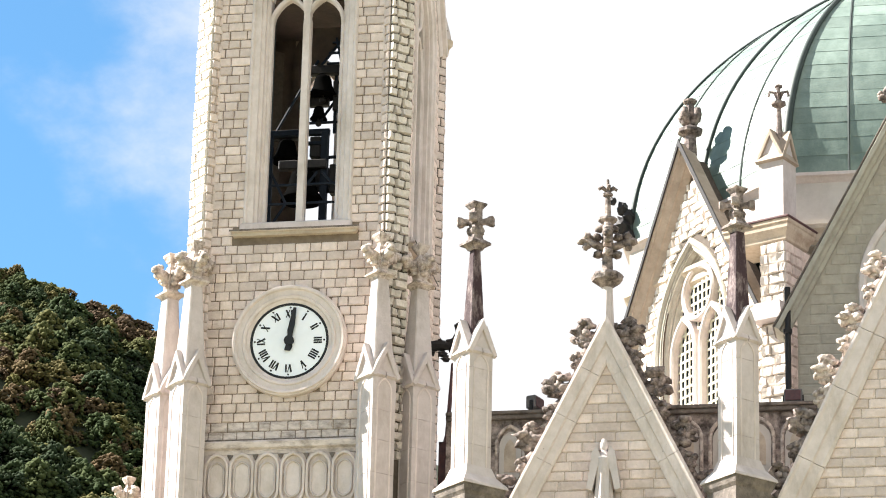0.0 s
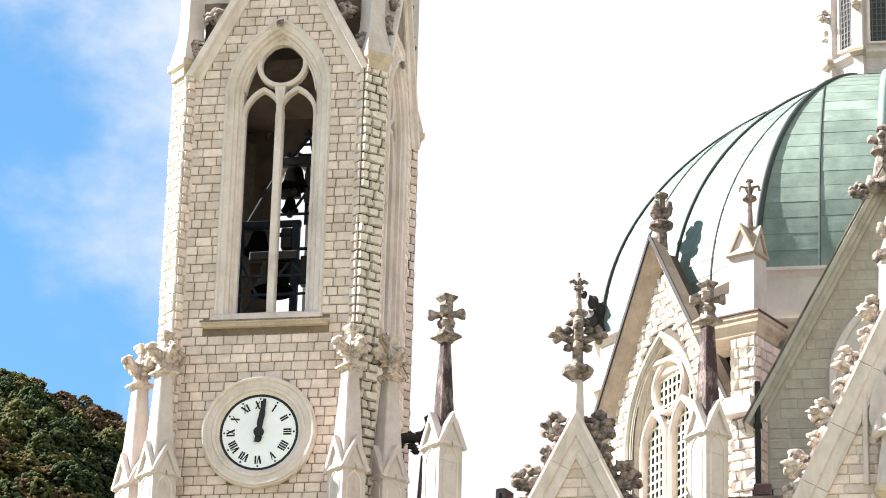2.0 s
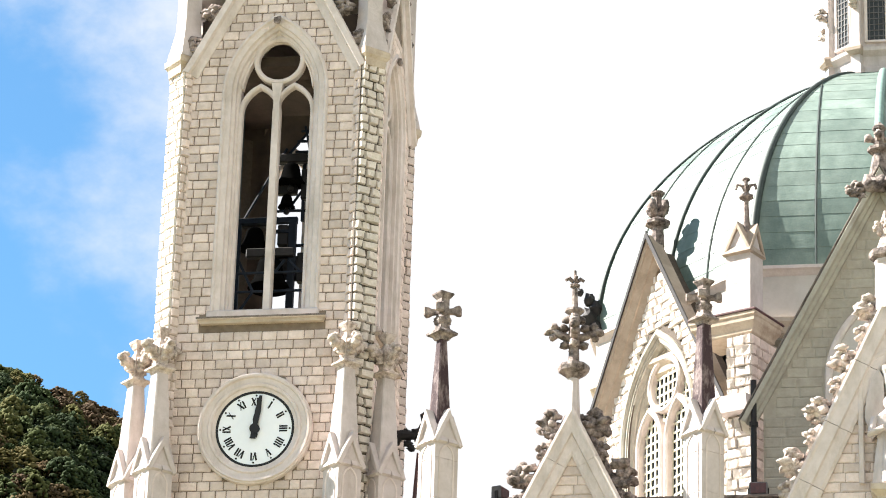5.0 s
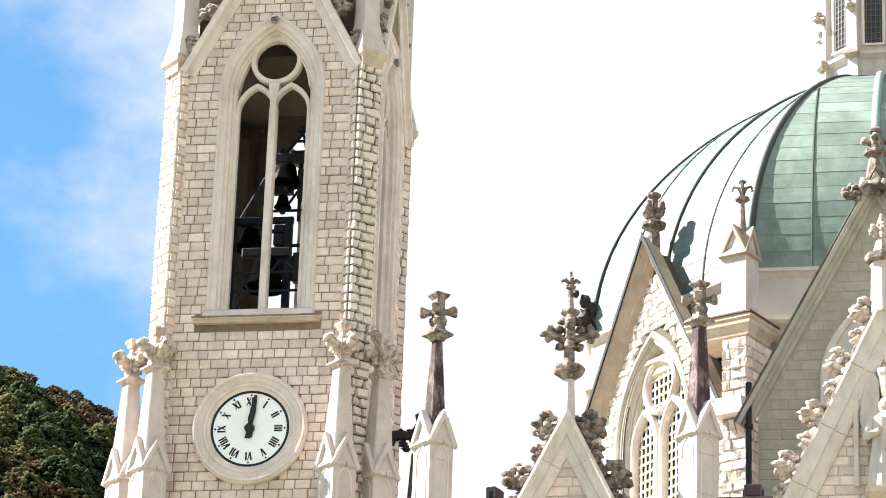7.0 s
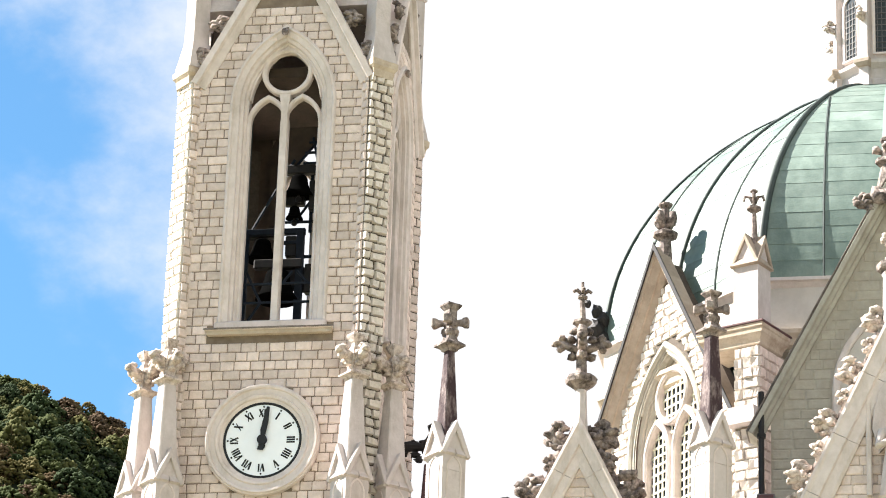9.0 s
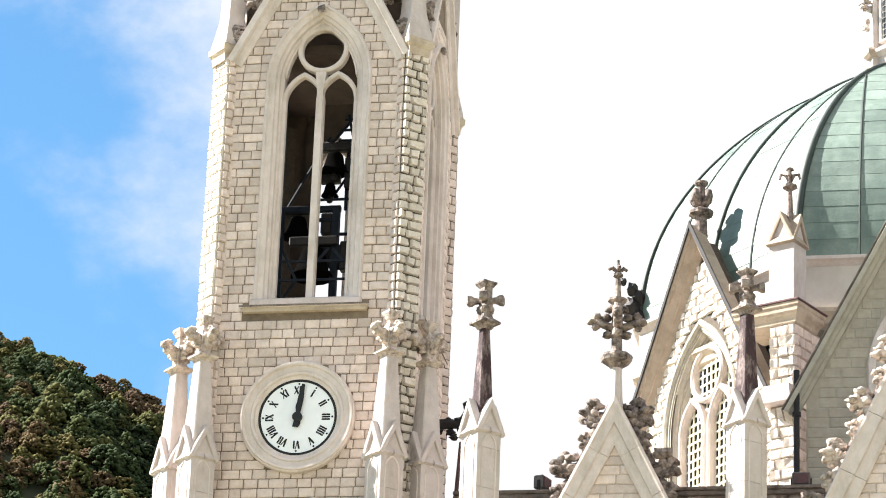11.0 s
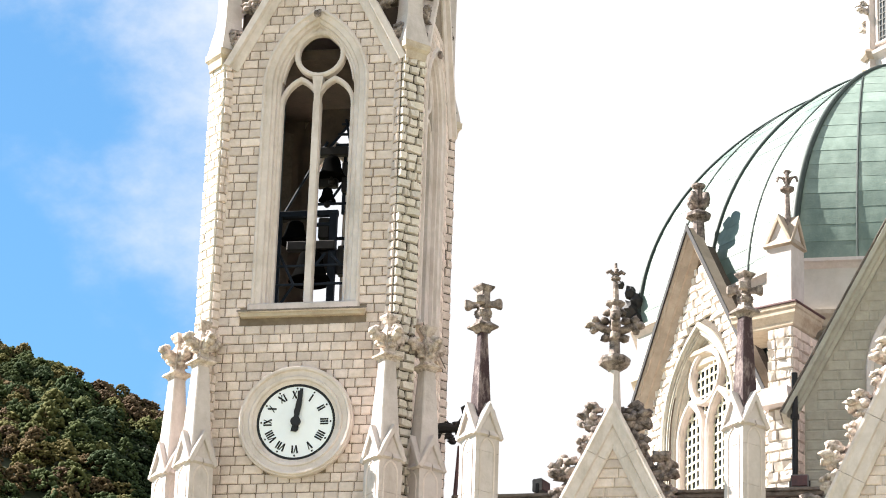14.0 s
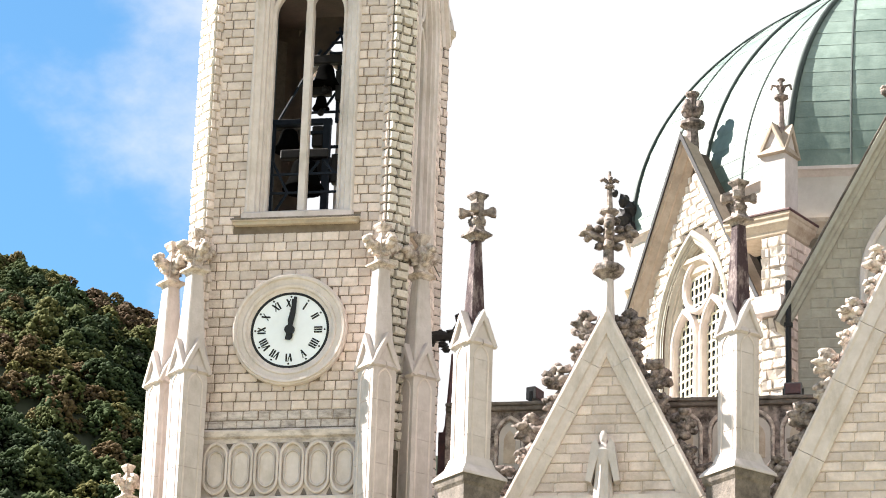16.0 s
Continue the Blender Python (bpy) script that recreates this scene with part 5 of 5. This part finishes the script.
block = part("pinnacle_block", bm, PALE, pier, "smooth pale gabled block")
across = pose(-0.18, 0.35, 0, 0, 0, 90) @ pose(0.18, -0.35, 0)
bm = bmesh.new()
prism(bm, [(-0.58, 44.3), (0.22, 44.3), (0.22, 44.45), (-0.18, 45.16), (-0.58, 44.45)], -0.07, 0.77)
place(part("side_gablet", bm, PALE, block), across)
bm = bmesh.new()
sweep(bm, [(-0.68, 44.33), (-0.18, 45.34), (0.32, 44.33)], band(-0.10, 0.02, -0.16, 0.86, 0.02))
place(part("side_coping", bm, BROWNED, block), across)
bm = bmesh.new()
sweep(bm, [(-0.70, 44.33), (-0.18, 45.38), (0.34, 44.33)], band(-0.10, 0.02, -0.12, 0.80, 0.02))
part("block_coping", bm, BROWNED, block)
bm = bmesh.new()
tube(bm, [(-0.05, 0.3, 45.1), (-0.07, 0.3, 46.3)], [0.12, 0.075], 8)
lathe(bm, [(0.06, 46.2), (0.24, 46.32), (0.24, 46.4), (0.08, 46.45), (0.06, 46.9), (0.13, 46.93), (0.13, 46.98), (0.02, 47.05)], 8, -0.07, 0.3)
for i in range(4):
    a = math.pi / 2 * i + 0.45
    tube(bm, [(-0.07, 0.3, 46.45), (-0.07 + 0.12 * math.cos(a), 0.3 + 0.12 * math.sin(a), 46.75), (-0.07 + 0.28 * math.cos(a), 0.3 + 0.28 * math.sin(a), 46.78), (-0.07 + 0.32 * math.cos(a), 0.3 + 0.32 * math.sin(a), 46.62)], [0.05, 0.06, 0.055, 0.04], 6)
part("fleuron", bm, DARK_ORNAMENT, block, "brown fleur finial on a thin stem")
bm = bmesh.new()
prism(bm, [(-0.72, 38.95), (0.36, 38.95), (0.30, 39.5), (-0.6, 39.5)], -0.45, 1.6)
part("weathering", bm, PALE, pier, "smooth sloped offset")
later.append(lambda: courses(pier_body, even_rows(31.5, 38.9, 0.33) + even_rows(39.5, 41.58, 0.32), lambda z0, z1: [(-0.60, 0.29)], PALE_BRICK, PALE_JOINED, 0.10, 0.8, (0.35, 0.6), 0.02))
later.append(lambda: courses(pier_body, even_rows(31.5, 38.9, 0.33) + even_rows(39.5, 41.58, 0.32), lambda z0, z1: [(0.0, 1.5)], ASHLAR, ASHLAR_JOINED, 0.06, 0.6, (0.35, 0.6), 0.03, m=pose(0.27, 0, 0, 0, 0, 90)))

# ---- pipes, lamps, spout ----
pipe = thing("downpipe", CHURCH @ pose(13.32, 5.75, 0), "dark downpipe in the corner of the nave wall", "downpipe")
bm = bmesh.new()
tube(bm, [(0, 0, 29.6), (0, 0, 36.6)], 0.085, 8)
part("pipe", bm, IRON, pipe)
for z in (30.8, 33.0, 35.2):
    bm = bmesh.new()
    lathe(bm, [(0.13, z), (0.13, z + 0.12)], 10)
    part("bracket", bm, IRON, pipe)


def floodlight(m, label):
    f = thing("floodlight", m, label, "floodlight", "floodlights on the parapet")
    bm = bmesh.new()
    box(bm, -0.25, 0.25, -0.12, 0.18, 0.12, 0.50, 0.03)
    part("housing", bm, LAMP_GREY, f)
    bm = bmesh.new()
    box(bm, -0.21, 0.21, -0.15, -0.121, 0.16, 0.46, 0.01)
    part("lens", bm, RUST, f, "brown-tinted front")
    for s in (-1, 1):
        bm = bmesh.new()
        box(bm, s * 0.27 - 0.02, s * 0.27 + 0.02, -0.04, 0.04, 0.0, 0.34)
        part("bracket", bm, IRON, f)
    return f


fl = floodlight(CHURCH @ pose(6.65, 1.75, 31.68, 0, 0, 70), "small dark floodlight standing on the parapet coping")
copy_thing(fl, CHURCH @ pose(13.75, 1.85, 31.68, 0, 0, 0))

spout = thing("gargoyle", CHURCH @ pose(3.35, 2.6, 34.0), "black weathered stone gargoyle jutting from the tower", "gargoyle")
bm = bmesh.new()
tube(bm, [(0.0, -0.1, 0.0), (0.35, -0.12, 0.06), (0.7, -0.14, 0.02), (0.88, -0.15, 0.2), (0.95, -0.15, 0.42), (0.9, -0.15, 0.62), (1.04, -0.15, 0.74)], [0.19, 0.16, 0.12, 0.11, 0.07, 0.08, 0.03], 8)
for i, (a, b) in enumerate(((0.2, -0.16), (0.45, 0.16), (0.5, -0.2), (0.62, -0.34), (0.8, -0.05), (0.72, 0.16))):
    lump(bm, a, -0.12, b, 0.11, 1.2, 0.8, 0.9, 0.7, 2, i)
part("body", bm, IRON, spout)
rod = thing("drain_rod", CHURCH @ pose(4.1, 1.9, 0), "rust-red painted drain pipe beside the tower", "downpipe")
bm = bmesh.new()
tube(bm, [(0.18, 0, 33.3), (0.05, 0, 31.2), (0.0, 0, 31.0)], 0.06, 8)
part("upper_pipe", bm, RUST, rod)
bm = bmesh.new()
box(bm, -0.16, 0.14, -0.1, 0.15, 29.0, 31.0, 0.02)
part("lower_duct", bm, RUST, rod)

# ---- stones of the walls ----
tower_walls = [o for o in tower.children if o.name.split(".")[0] == "wall"]
tower_piers = [o for o in tower.children if o.name.split(".")[0] == "corner_pier"]


def tower_free(z0, z1):
    z = (z0 + z1) / 2
    w = min(FACE, 2.34 - (z0 - 44.35) / 1.917)
    s = [(-w, w)] if w > 0.2 else []
    if abs(z - 33.45) < 1.6:
        a = math.sqrt(1.6 ** 2 - (z - 33.45) ** 2)
        s = without(s, -a, a)
    if 36.5 < z < 36.85:
        s = without(s, -1.78, 1.82)
    elif 36.85 <= z and (z < 43.75 or z1 - 43.75 < 2.367):
        a = 1.50 if z < 43.75 else math.sqrt(max(0.0, 2.617 ** 2 - (z1 - 43.75) ** 2)) - 1.117
        s = without(s, 0.06 - a, 0.06 + a)
    return s


for k, wall in enumerate(tower_walls):
    rows = even_rows(30.6, 46.8, 0.275)
    if k == 2 or k == 3:
        continue
    if k == 0:
        courses(wall, rows[:2], tower_free, STAINED, STAINED, 0.03, 0.35, (0.28, 0.50), 0.025, y=-H)
        rows = rows[2:]
    courses(wall, rows, tower_free if k == 0 else (lambda z0, z1: tower_free(z0, z1) if z1 > 36.8 else [(-FACE, FACE)]), ASHLAR, ASHLAR_JOINED, 0.03, 0.35, (0.28, 0.50), 0.025, y=-H, prefer=(lambda s: abs(s[1] - 39)))
for k, p in enumerate(tower_piers):
    rows = even_rows(30.0, 44.5, 0.275)
    if k in (0, 3):
        sgn = 1 if k == 3 else -1
        # joints drawn thin on the sunlit pier, wide and deep on the shaded
        courses(p, rows, lambda z0, z1: [(-PIER_X, PIER_X)], PALE_BRICK, PALE_JOINED, 0.05 if sgn > 0 else 0.10, 0.45 if sgn > 0 else 0.6, (0.26, 0.5), 0.018 if sgn > 0 else 0.05, limit=150, y=PIER_Y)
        face = pose(sgn * PIER_X, 0, 0, 0, 0, 90 * sgn)
        courses(p, rows, (lambda z0, z1: [(PIER_Y, -3.4)]) if sgn > 0 else (lambda z0, z1: [(3.4, -PIER_Y)]), ASHLAR, ASHLAR_JOINED, 0.05, 0.5, (0.26, 0.4), 0.03, limit=150, m=face)
    elif k == 1:
        courses(p, rows, lambda z0, z1: [(-PIER_X, PIER_X)], ASHLAR, ASHLAR_JOINED, 0.05, 0.5, (0.26, 0.5), 0.03, limit=150, y=PIER_Y)
        courses(p, rows, lambda z0, z1: [(3.2, -PIER_Y)], ASHLAR, ASHLAR_JOINED, 0.04, 0.5, (0.26, 0.5), 0.03, limit=150, m=pose(-PIER_X, 0, 0, 0, 0, -90))
for lay in later:
    lay()
